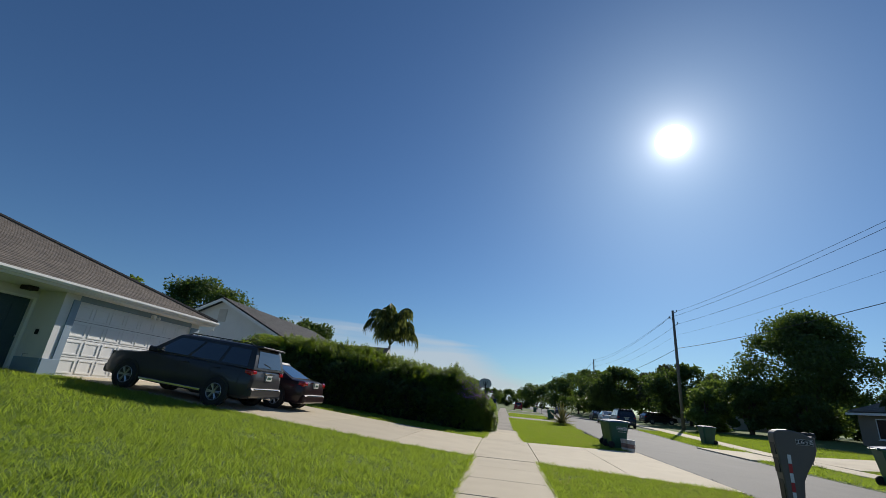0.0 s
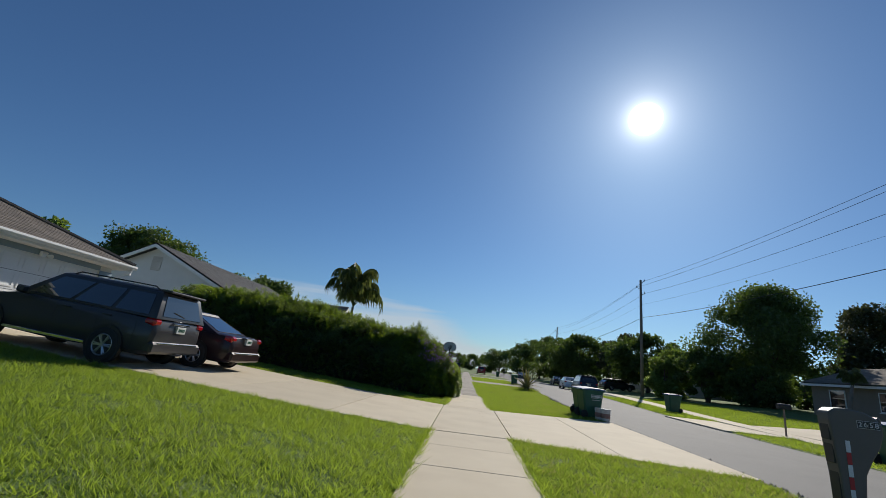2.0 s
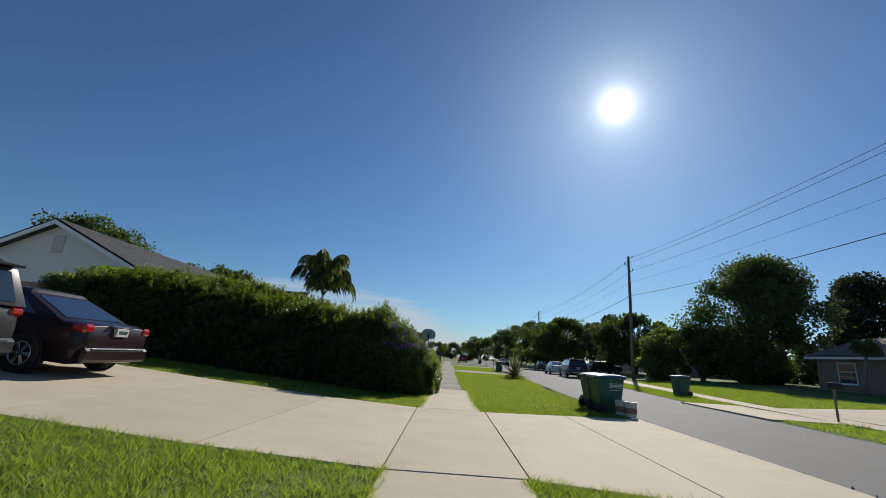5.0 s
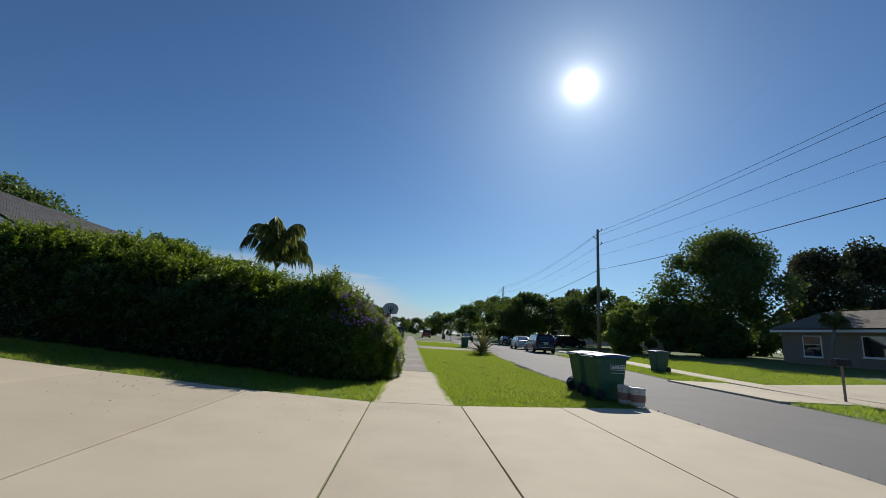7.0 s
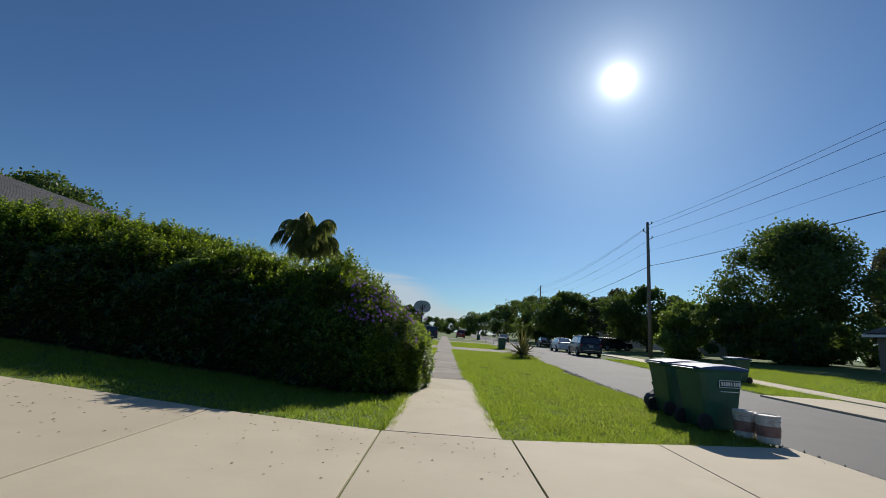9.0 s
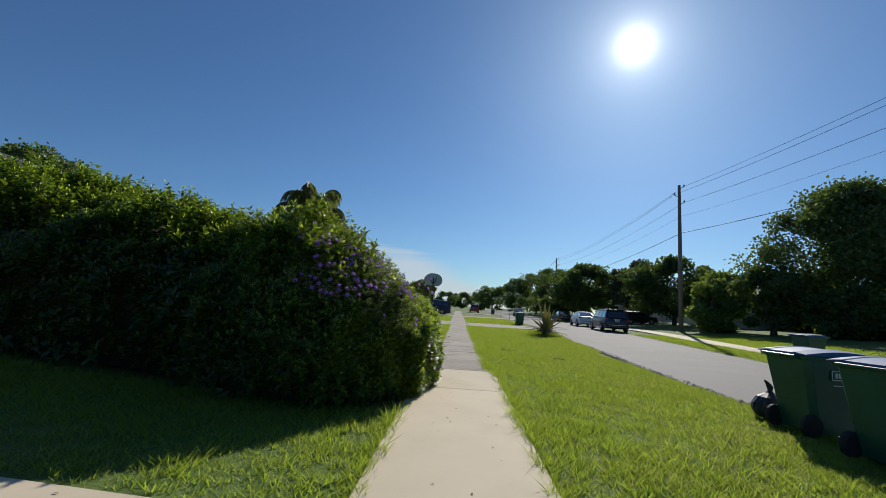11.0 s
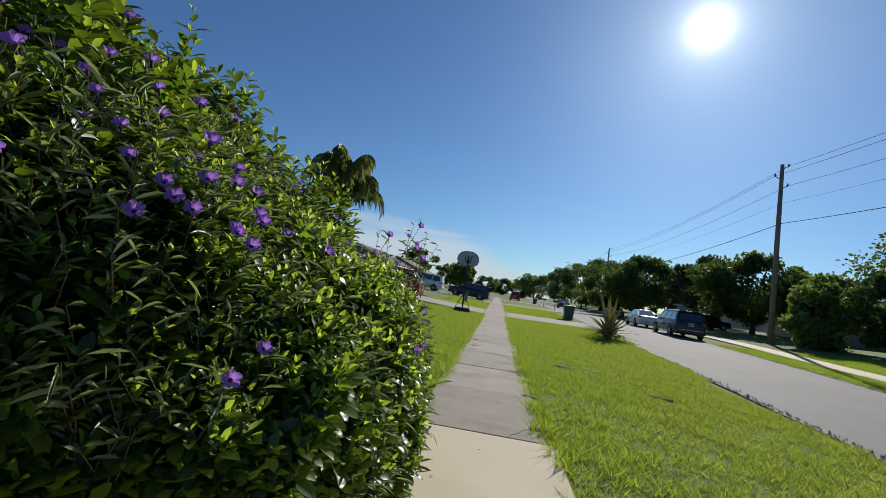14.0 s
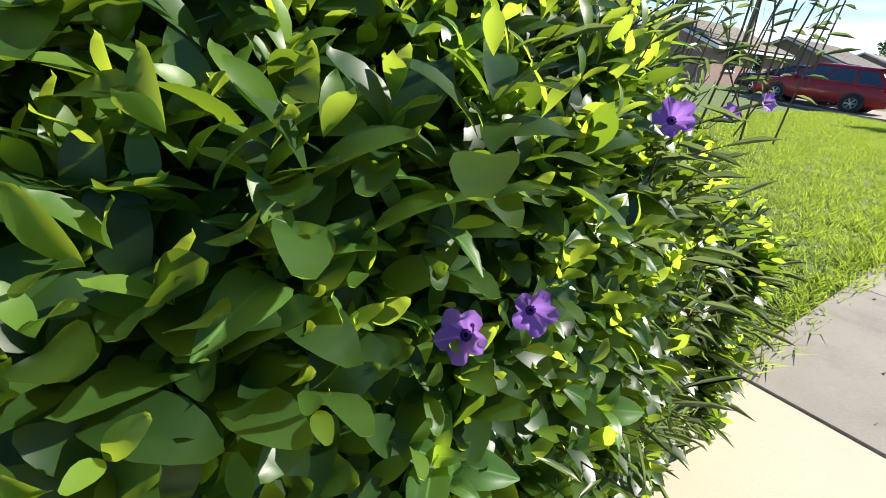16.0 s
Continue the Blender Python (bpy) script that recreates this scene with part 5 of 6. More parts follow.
SLOPE = math.degrees(math.atan(0.081))
SUV_SHAPE = dict(L=4.78, W=1.9, belt=1.14, roof=1.76, nose=1.25, cab=(0.02, 0.20, 2.75, 3.55), r=0.37)
SEDAN = dict(L=4.75, W=1.82, belt=1.0, roof=1.45, nose=1.2, cab=(0.5, 1.45, 2.6, 3.75), hatch=False)
VAN = dict(L=5.05, W=1.95, belt=1.08, roof=1.74, nose=0.95, cab=(0.02, 0.35, 3.2, 4.25))
car("suv", "dark grey sport utility parked on the sloping driveway", pose(-9.45, 12.97, gz(-9.45) + 0.005, 0, -SLOPE, 180), P_GREY, rails=True, bottom=0.3, **SUV_SHAPE)
hitch = bpy.data.objects["suv"]
part("tow_hitch", Geo().tube([(-2.35, 0, 0.36), (-2.62, 0, 0.36)], 0.03, 8), CHROME, hitch)
car("sedan", "dark maroon saloon car parked nose to the garage", pose(-8.97, 15.4, gz(-8.97) + 0.005, 0, -SLOPE, 180), P_MAROON, **SEDAN)
car("hatchback", "bright red crossover parked on a driveway", pose(-6.9, 45.2, gz(-6.9) + 0.02, 0, -SLOPE, 180), P_RED, L=4.5, W=1.8, belt=1.02, roof=1.62, nose=1.1, cab=(0.05, 0.6, 2.6, 3.5))
car("sedan", "dark blue saloon parked beside a red one", pose(-8.6, 47.6, gz(-8.6) + 0.02, 0, -SLOPE, 180), P_NAVY, **SEDAN)
car("van", "white van parked on a driveway", pose(-9.0, 69.0, gz(-9.0) + 0.02, 0, -SLOPE, 178), P_WHITE, L=5.1, W=1.95, belt=1.1, roof=1.85, nose=1.0, cab=(0.02, 0.25, 3.3, 4.2))
car("suv", "dark navy sport utility on a driveway apron", pose(-3.4, 70.0, gz(-3.4) + 0.02, 0, -SLOPE, 176), P_NAVY, **SUV_SHAPE)
car("suv", "dark red sport utility parked on the verge", pose(3.6, 110, 0.0, 0, 0, 90), P_RED, **SUV_SHAPE)
car("minivan", "dark navy minivan parked at the far kerb", pose(12.6, 51.3, -0.02, 0, 0, 86), P_NAVY, rails=True, **VAN)
car("sedan", "white saloon glinting in the sun at the kerb", pose(12.9, 59.6, -0.02, 0, 0, 86), P_WHITE, **SEDAN)
car("sedan", "dark saloon parked farther along the road", pose(15.3, 78.0, -0.02, 0, 0, 86), P_BLACK, **SEDAN)
car("sedan", "dark saloon far along the kerb", pose(11.5, 96.0, -0.02, 0, 0, 86), P_NAVY, **SEDAN)
car("hatchback", "black car parked on a lawn driveway", pose(21.0, 66.0, gz(21.0), 0, -2, 10), P_BLACK, L=4.5, W=1.8, belt=1.02, roof=1.5, nose=1.1, cab=(0.05, 0.6, 2.6, 3.5))
car("minivan", "dark blue-grey minivan with roof rails facing a garage", pose(20.2, 21.25, gz(20.2) - 0.01, 0, -3.1, 4), P_SILVER, rails=True, **VAN)


# --- houses ---
def shingles(g, a, b, c, d, rows, cols, seed=0, th=0.014):
    """Courses of shingles over the roof plane a b (eave) c d (ridge), each tab its own lapped plate."""
    rng = random.Random(seed)
    a, b, c, d = map(Vector, (a, b, c, d))
    n = (b - a).cross(d - a).normalized()
    if n.z < 0:
        n = -n
    for i in range(rows):
        v0, v1 = i / rows, (i + 1.12) / rows
        lo0, lo1 = a.lerp(d, v0), b.lerp(c, v0)
        hi0, hi1 = a.lerp(d, min(1, v1)), b.lerp(c, min(1, v1))
        cut = sorted(min(0.999, max(0.001, (k + (0.5 if i % 2 else 0) + rng.uniform(-0.2, 0.2)) / cols)) for k in range(1, cols))
        cut = [0.0] + cut + [1.0]
        for u0, u1 in zip(cut, cut[1:]):
            p = [lo0.lerp(lo1, u0) + n * th, lo0.lerp(lo1, u1) + n * th, hi0.lerp(hi1, u1) + n * 0.004, hi0.lerp(hi1, u0) + n * 0.004]
            q = [p[0] - n * th, p[1] - n * th]
            g.add(p + q, [(0, 1, 2, 3), (4, 5, 1, 0)])
    return g


def own_house():
    h = thing("house", pose(0, -0.97, 0), "white stucco house with blue-grey trim and brown hip roof", "house")
    zf, ze = 0.90, 3.22
    X = -12.85
    part("wall", Geo().box(X - 0.2, 12.15, zf - 0.3, X, 12.62, ze), WHITEW, h)
    part("wall", Geo().box(X - 0.2, 17.5, zf - 0.3, X, 17.95, ze), WHITEW, h)
    part("wall", Geo().box(X - 0.2, 12.62, 3.06, X, 17.5, ze), BLUETR, h, "blue-grey band over the garage door")
    part("wall", Geo().box(X - 12, 17.75, zf - 0.3, X - 0.2, 17.95, ze), WHITEW, h)
    R = X - 0.9
    part("wall", Geo().box(R, 12.15, zf - 0.3, X - 0.2, 12.35, ze), WHITEW, h)
    part("wall", Geo().box(R - 0.2, 12.10, zf - 0.3, R, 12.35, ze), WHITEW, h)
    part("wall", Geo().box(R - 0.2, 0.0, zf - 0.3, R, 11.02, ze), WHITEW, h)
    part("wall", Geo().box(R - 0.2, 11.02, 2.98, R, 12.10, ze), WHITEW, h)
    part("wall", Geo().box(X - 12, 0.0, zf - 0.3, X - 11.8, 17.75, ze), WHITEW, h)
    part("wall", Geo().box(X - 12, 0.0, zf - 0.3, R - 0.2, 0.2, ze), WHITEW, h)
    part("floor_slab", Geo().box(X - 11.8, 0.2, zf - 0.25, X - 0.1, 17.75, zf - 0.02), CONC, h)
    for y0, y1 in ((12.12, 12.64), (17.48, 17.98)):
        part("trim", Geo().box(X, y0 + 0.30 if y0 < 15 else y0, zf, X + 0.035, y1, 3.06, 0.006), BLUETR, h, "blue-grey corner trim")
        part("plinth", Geo().box(X, y0, zf - 0.1, X + 0.05, y1, zf + 0.42, 0.006), BLUETR, h)
    part("porch_plinth", Geo().box(R + 0.02, 12.10, zf - 0.1, X, 12.148, zf + 0.42), BLUETR, h)
    gd = part("garage_door", Geo().box(X - 0.14, 12.62, zf - 0.02, X - 0.08, 17.5, 3.06), WHITEP, h, "white panelled garage door")
    for r in range(4):
        for c in range(8):
            y0, z0 = 12.70 + c * 0.602, zf + 0.06 + r * 0.53
            fr = Geo()
            fr.box(X - 0.08, y0, z0, X - 0.062, y0 + 0.52, z0 + 0.05, 0.004).box(X - 0.08, y0, z0 + 0.36, X - 0.062, y0 + 0.52, z0 + 0.41, 0.004)
            fr.box(X - 0.08, y0, z0 + 0.05, X - 0.062, y0 + 0.05, z0 + 0.36, 0.004).box(X - 0.08, y0 + 0.47, z0 + 0.05, X - 0.062, y0 + 0.52, z0 + 0.36, 0.004)
            part("panel", fr, WHITEP, gd)
        part("joint", Geo().box(X - 0.081, 12.62, zf + r * 0.53 - 0.012, X - 0.076, 17.5, zf + r * 0.53 - 0.002), BLACKP, gd)
    dr = part("front_door", Geo().box(R - 0.14, 11.10, zf, R - 0.08, 12.02, 2.92), TEAL, h, "dark teal front door")
    for z0, z1 in ((zf + 0.15, zf + 0.8), (zf + 0.95, zf + 1.85)):
        for y0 in (11.17, 11.60):
            part("door_panel", Geo().box(R - 0.08, y0, z0, R - 0.065, y0 + 0.34, z1, 0.006), TEAL, dr)
    part("knob", Geo().lathe([(0.0, 0.07), (0.03, 0.06), (0.035, 0.03), (0.015, 0.0)], 10, (R - 0.08, 11.95, zf + 0.95), "x"), CHROME, dr)
    for y0, y1 in ((11.02, 11.10), (12.02, 12.10)):
        part("door_frame", Geo().box(R - 0.22, y0, zf, R + 0.03, y1, 2.98), WHITEP, h)
    part("door_frame", Geo().box(R - 0.22, 11.10, 2.92, R + 0.03, 12.02, 2.98), WHITEP, h)
    part("doorbell", Geo().box(X - 0.55, 12.13, 1.95, X - 0.43, 12.149, 2.1, 0.005), BLACKP, h)
    part("tap", Geo().tube([(X - 0.5, 12.148, 1.4), (X - 0.5, 12.02, 1.4), (X - 0.5, 12.02, 1.32)], 0.012, 6), CHROME, h)
    lamp = part("porch_light", Geo().box(X - 0.7, 11.4, 3.10, X - 0.4, 11.7, 3.219, 0.02), BLACKP, h)
    cam_b = part("security_light", Geo().box(X, 15.35, 3.05, X + 0.10, 15.55, 3.17, 0.02), WHITEP, h, "twin white flood lamp")
    for s in (-0.07, 0.07):
        part("lamp_head", Geo().lathe([(0.0, -0.05), (0.05, -0.05), (0.065, 0.06), (0.0, 0.065)], 12, (X + 0.14, 15.45 + s * 1.6, 3.06), "x"), WHITEP, cam_b)
    # roof: hip at the corner over the garage
    E, ye, pitch = X + 0.55, 18.22, 0.46
    run = 6.2
    part("soffit", Geo().box(X - 12.5, -0.4, ze, E - 0.02, ye - 0.02, ze + 0.05), WHITEP, h)
    part("fascia", Geo().box(E - 0.03, -0.4, ze + 0.02, E, ye, ze + 0.20), WHITEP, h)
    part("fascia", Geo().box(X - 12.5, ye - 0.03, ze + 0.02, E - 0.03, ye, ze + 0.20), WHITEP, h)
    gut = Geo()
    gut.loft([[(E, y, ze + 0.06), (E + 0.07, y, ze + 0.06), (E + 0.12, y, ze + 0.13), (E + 0.12, y, ze + 0.19), (E + 0.10, y, ze + 0.19), (E + 0.01, y, ze + 0.10)] for y in (-0.4, ye + 0.05)])
    part("gutter", gut, WHITEP, h, "white rain gutter")
    part("downpipe", Geo().tube([(E + 0.06, ye - 0.1, ze + 0.08), (E + 0.05, ye - 0.15, ze - 0.12), (X + 0.08, 18.0, ze - 0.3), (X + 0.07, 18.0, zf)], 0.045, 8), WHITEP, h, "white downpipe")
    zr = ze + 0.20
    part("roof_deck", Geo().add([(E, -0.4, zr), (E, ye, zr), (E - run, ye - run, zr + run * pitch), (E - run, -0.4, zr + run * pitch), (E - 2 * run, ye, zr), (E - 2 * run, -0.4, zr)], [(0, 1, 2, 3), (1, 4, 2), (3, 2, 4, 5)]), SHING, h)
    sh = shingles(Geo(), (E, -0.4, zr), (E, ye, zr), (E - run, ye - run, zr + run * pitch), (E - run, -0.4, zr + run * pitch), 40, 56, 3)
    shingles(sh, (E, ye, zr), (E - 2 * run, ye, zr), (E - run - 0.02, ye - run, zr + run * pitch), (E - run + 0.02, ye - run, zr + run * pitch), 40, 36, 4)
    tagged(part("shingle_cover", sh, SHING, h, "weathered brown shingles"), kind="stuff")
    part("ridge_cap", Geo().tube([(E + 0.02, ye + 0.02, zr + 0.03), (E - run, ye - run, zr + run * pitch + 0.03), (E - run, -0.4, zr + run * pitch + 0.03)], 0.07, 6), SHING, h)


own_house()


def gable_house(x0, y0, x1, y1, zf, ze, pitch, wall_mat, roof_mat, label, axis="y", siding=False, vent=False, rows=18, cols=30, windows=(), band=None, garage=None, front=-1, tabs=True):
    """A house with a gabled roof whose ridge runs along the axis; front is the x side with its openings."""
    h = thing("house", Matrix(), label, "house", "houses along the street")
    t = 0.18
    part("wall", Geo().box(x0, y0, zf - 0.4, x1, y0 + t, ze), wall_mat, h)
    part("wall", Geo().box(x0, y1 - t, zf - 0.4, x1, y1, ze), wall_mat, h)
    part("wall", Geo().box(x0, y0 + t, zf - 0.4, x0 + t, y1 - t, ze), wall_mat, h)
    part("wall", Geo().box(x1 - t, y0 + t, zf - 0.4, x1, y1 - t, ze), wall_mat, h)
    o = 0.45
    if axis == "y":
        xm = (x0 + x1) / 2
        zr = ze + (xm - x0) * pitch
        for yy, s in ((y0, 1), (y1, -1)):
            g = Geo().loft([[(x0, yv, ze), (x1, yv, ze), (xm, yv, zr)] for yv in (yy, yy + s * t)])
            part("gable_wall", g, wall_mat if not siding else WHITEW, h)
        sides = (((x0 - o, y0 - o), (x0 - o, y1 + o)), ((x1 + o, y1 + o), (x1 + o, y0 - o)))
        for (ax, ay), (bx, by) in sides:
            a, b = (ax, ay, ze - o * pitch + 0.06), (bx, by, ze - o * pitch + 0.06)
            c, d = (xm, by, zr + 0.06), (xm, ay, zr + 0.06)
            part("roof", Geo().plate(a, b, c, d, 0.08), roof_mat, h)
            if tabs:
                tagged(part("shingle_cover", shingles(Geo(), Vector(a) + Vector((0, 0, 0.085)), Vector(b) + Vector((0, 0, 0.085)), Vector(c) + Vector((0, 0, 0.085)), Vector(d) + Vector((0, 0, 0.085)), rows, cols, 7), roof_mat, h), kind="stuff")
            part("fascia", Geo().box(min(ax, ax), min(ay, by), ze - o * pitch - 0.10, ax + 0.04, max(ay, by), ze - o * pitch + 0.06), WHITEP, h)
            for yv in (y0 - o, y1 + o):
                g = Geo().loft([[(ax, yv - 0.03, ze - o * pitch - 0.12 ), (ax, yv + 0.03, ze - o * pitch - 0.12), (ax, yv + 0.03, ze - o * pitch + 0.07), (ax, yv - 0.03, ze - o * pitch + 0.07)], [(xm, yv - 0.03, zr - 0.12), (xm, yv + 0.03, zr - 0.12), (xm, yv + 0.03, zr + 0.07), (xm, yv - 0.03, zr + 0.07)]])
                part("barge_board", g, WHITEP, h, "white barge board")
        if vent:
            v = part("gable_vent", Geo().box(xm - 0.28, y0 - 0.04, zr - 1.35, xm + 0.28, y0 - 0.002, zr - 0.55, 0.01), GREYW, h, "grey louvred gable vent")
            for k in range(8):
                part("louvre", Geo().box(xm - 0.24, y0 - 0.06, zr - 1.30 + k * 0.09, xm + 0.24, y0 - 0.035, zr - 1.25 + k * 0.09), GREYW, v)
    else:
        ym = (y0 + y1) / 2
        zr = ze + (ym - y0) * pitch
        for xx, s in ((x0, 1), (x1, -1)):
            g = Geo().loft([[(xv, y0, ze), (xv, y1, ze), (xv, ym, zr)] for xv in (xx, xx + s * t)])
            part("gable_wall", g, WHITEW if siding else wall_mat, h)
        for yy, ya in ((y0 - o, -1), (y1 + o, 1)):
            a, b = (x0 - o, yy, ze - o * pitch + 0.06), (x1 + o, yy, ze - o * pitch + 0.06)
            c, d = (x1 + o, ym, zr + 0.06), (x0 - o, ym, zr + 0.06)
            part("roof", Geo().plate(*((a, b, c, d) if ya < 0 else (b, a, d, c)), 0.08), roof_mat, h)
            if tabs:
                tagged(part("shingle_cover", shingles(Geo(), *[Vector(q) + Vector((0, 0, 0.085)) for q in (a, b, c, d)], rows, cols, 9), roof_mat, h), kind="stuff")
            for xv in (x0 - o, x1 + o):
                g = Geo().loft([[(xv - 0.03, yy, ze - o * pitch - 0.12), (xv + 0.03, yy, ze - o * pitch - 0.12), (xv + 0.03, yy, ze - o * pitch + 0.07), (xv - 0.03, yy, ze - o * pitch + 0.07)], [(xv - 0.03, ym, zr - 0.12), (xv + 0.03, ym, zr - 0.12), (xv + 0.03, ym, zr + 0.07), (xv - 0.03, ym, zr + 0.07)]])
                part("barge_board", g, WHITEP, h, "white barge board")
    xf = x0 if front < 0 else x1
    for ya, za, yb, zb in windows:
        w = part("window", Geo().box(xf - 0.03, ya, za, xf + 0.03, yb, zb), GLASS, h)
        for bx in ((ya - 0.06, za - 0.06, yb + 0.06, za), (ya - 0.06, zb, yb + 0.06, zb + 0.06), (ya - 0.06, za, ya, zb), (yb, za, yb + 0.06, zb)):
            part("frame", Geo().box(xf - 0.05, bx[0], bx[1], xf + 0.05, bx[2], bx[3]), WHITEP, w)
        part("sill", Geo().box(xf - 0.10, ya - 0.1, za - 0.12, xf + 0.10, yb + 0.1, za - 0.06), WHITEP, w)
    if band:
        part("brick_band", Geo().box(x0 - 0.02, y0 - 0.03, ze - band, x1 + 0.02, y0 - 0.002, ze - 0.02), PINKB, h, "pinkish wall under the gable")
    if garage:
        ya, yb, zb = garage
        gd = part("garage_door", Geo().box(xf - 0.04, ya, zf, xf + 0.04, yb, zb), WHITEP, h, "white garage door")
        s = -1 if front < 0 else 1
        for r in range(4):
            for c in range(6):
                dy = (yb - ya) / 6
                part("panel", Geo().box(min(xf + s * 0.04, xf + s * 0.06), ya + c * dy + 0.08, zf + 0.08 + r * (zb - zf) / 4, max(xf + s * 0.04, xf + s * 0.06), ya + (c + 1) * dy - 0.08, zf + (r + 1) * (zb - zf) / 4 - 0.06, 0.006), WHITEP, gd)
    return h


gable_house(-23.4, 25.1, -12.2, 38.0, 0.94, 3.2, 0.48, WHITEW, SHINGD, "white gabled neighbour house with dark roof behind the hedge", "y", True, True, 40, 44, band=0.9, front=1)
gable_house(-12.0, 31.0, -9.2, 34.0, 0.94, 3.35, 0.62, WHITEW, SHINGD, "small white gabled porch of the neighbour house", "x", True, rows=8, cols=10, front=1)
gable_house(-24, 52.0, -15.0, 63.0, 0.94, 3.2, 0.42, PINKB, SHINGT, "pinkish single-storey house with brown roof", "y", windows=((54, 1.8, 55.4, 3.0), (58, 1.8, 59.4, 3.0)), rows=14, cols=18, front=1)
gable_house(-24, 74.0, -14.5, 87.0, 0.94, 3.2, 0.42, TANW, SHING, "tan single-storey house with brown roof", "y", windows=((76, 1.8, 77.4, 3.0),), rows=12, cols=16, front=1, garage=(80, 85, 3.0))
gable_house(-24, 97.0, -14.0, 110.0, 0.94, 3.2, 0.42, PINKB, SHINGT, "brown-roofed house farther down the street", "y", windows=((99, 1.8, 100.4, 3.0),), front=1, tabs=False)
gable_house(26.0, 23.0, 34.0, 29.9, 0.62, 3.0, 0.50, TANW, SHINGT, "tan garage wing with white gable and white door", "x", True, windows=(), garage=(23.9, 28.8, 2.55), rows=28, cols=28)
gable_house(26.2, 30.0, 34.0, 38.4, 0.62, 2.95, 0.33, TANW, SHINGT, "tan single-storey house wing with tan shingle roof", "y", windows=((31.7, 1.35, 32.9, 2.45), (35.5, 1.2, 36.7, 2.45)), rows=28, cols=28)
gable_house(20.6, 6.0, 30.0, 19.2, 0.36, 2.75, 0.30, BROWNW, SHING, "orange-brown stucco house with brown roof", "y", windows=((9.0, 1.2, 10.4, 2.3),), rows=34, cols=44)
gable_house(27.6, 59.0, 37.0, 67.5, 0.75, 3.4, 0.35, GREYW, SHINGD, "pale grey house behind parked cars", "y", windows=((60.4, 1.6, 61.6, 2.8), (64, 1.6, 65.2, 2.8)), rows=12, cols=16)
gable_house(30.0, 84.0, 40.0, 96.0, 0.75, 3.3, 0.35, GREYW, SHINGD, "pale house among trees down the road", "y", windows=((86, 1.6, 87.2, 2.8),), tabs=False)
pipe = thing("downpipe", pose(20.53, 18.9, 0.3), "white rain pipe at a house corner", "pipe")
part("pipe", Geo().tube([(0, 0, 0), (0, 0, 2.3)], 0.05, 8), WHITEP, pipe)
fence = thing("boundary_wall", pose(0, 0, 0), "low dark boundary wall beside the brown house", "wall")
part("wall_panel", Geo().box(19.4, 12.6, 0.2, 19.55, 16.2, 1.9, 0.02), BROWNW, fence)

# --- poles and cables ---
def utility_pole(x, y, hgt, z, label):
    p = thing("utility_pole", pose(x, y, z), label, "utility pole", "utility poles")
    part("shaft", Geo().tube([(0, 0, -0.3), (0, 0, hgt * 0.5), (0, 0, hgt)], [0.19, 0.16, 0.12], 12), WOODP, p, smooth=True)
    for k, zz in enumerate((hgt - 0.15, hgt - 0.95, hgt - 1.6)):
        s = -1 if k % 2 else 1
        arm = part("bracket", Geo().tube([(0, 0, zz - 0.15), (s * 0.3, 0, zz), (s * 0.42, 0, zz + 0.05)], 0.03, 6), GALV, p)
        part("insulator", Geo().lathe([(0.0, 0.0), (0.07, 0.02), (0.04, 0.06), (0.08, 0.09), (0.04, 0.14), (0.06, 0.17), (0.0, 0.24)], 10, (s * 0.42, 0, zz + 0.05)), GALV, arm)
    part("ground_plate", Geo().box(-0.05, -0.185, 1.6, 0.05, -0.165, 1.9), GALV, p)


def cable(name, a, b, sag, r, label):
    a, b = Vector(a), Vector(b)
    pts = [a.lerp(b, k / 20) - Vector((0, 0, sag * 4 * (k / 20) * (1 - k / 20))) for k in range(21)]
    ob = part(name, Geo().tube(pts, r, 5), WIREM)
    tagged(ob, label, "cable", "overhead cables")


utility_pole(18.95, 52.0, 12.75, 0.27, "tall grey wooden utility pole on the far verge")
utility_pole(19.2, -2.0, 12.7, 0.28, "tall grey wooden utility pole carrying cables")
utility_pole(20.6, 106.0, 12.4, 0.3, "wooden utility pole farther down the road")
utility_pole(23.5, 160.0, 12.4, 0.3, "wooden utility pole far down the road")
for zz, sag, r, dx in ((12.95, 0.9, 0.012, 0.42), (12.15, 0.9, 0.012, -0.42), (11.5, 0.9, 0.012, 0.42), (10.2, 0.8, 0.007, 0.1), (8.75, 0.9, 0.022, 0.15)):
    cable("cable", (19.2 + dx, -2.0, zz), (18.95 + dx, 52.0, zz), sag, r, "black overhead cable between utility poles")
    cable("cable", (18.95 + dx, 52.0, zz), (20.6 + dx, 106.0, zz - 0.2), sag, r, "black overhead cable running down the road")
    cable("cable", (20.6 + dx, 106.0, zz - 0.2), (23.5 + dx, 160.0, zz - 0.2), sag, r, "black overhead cable far down the road")
    cable("cable", (19.2 + dx, -2.0, zz), (19.3 + dx, -56.0, zz), sag, r, "black overhead cable between utility poles")


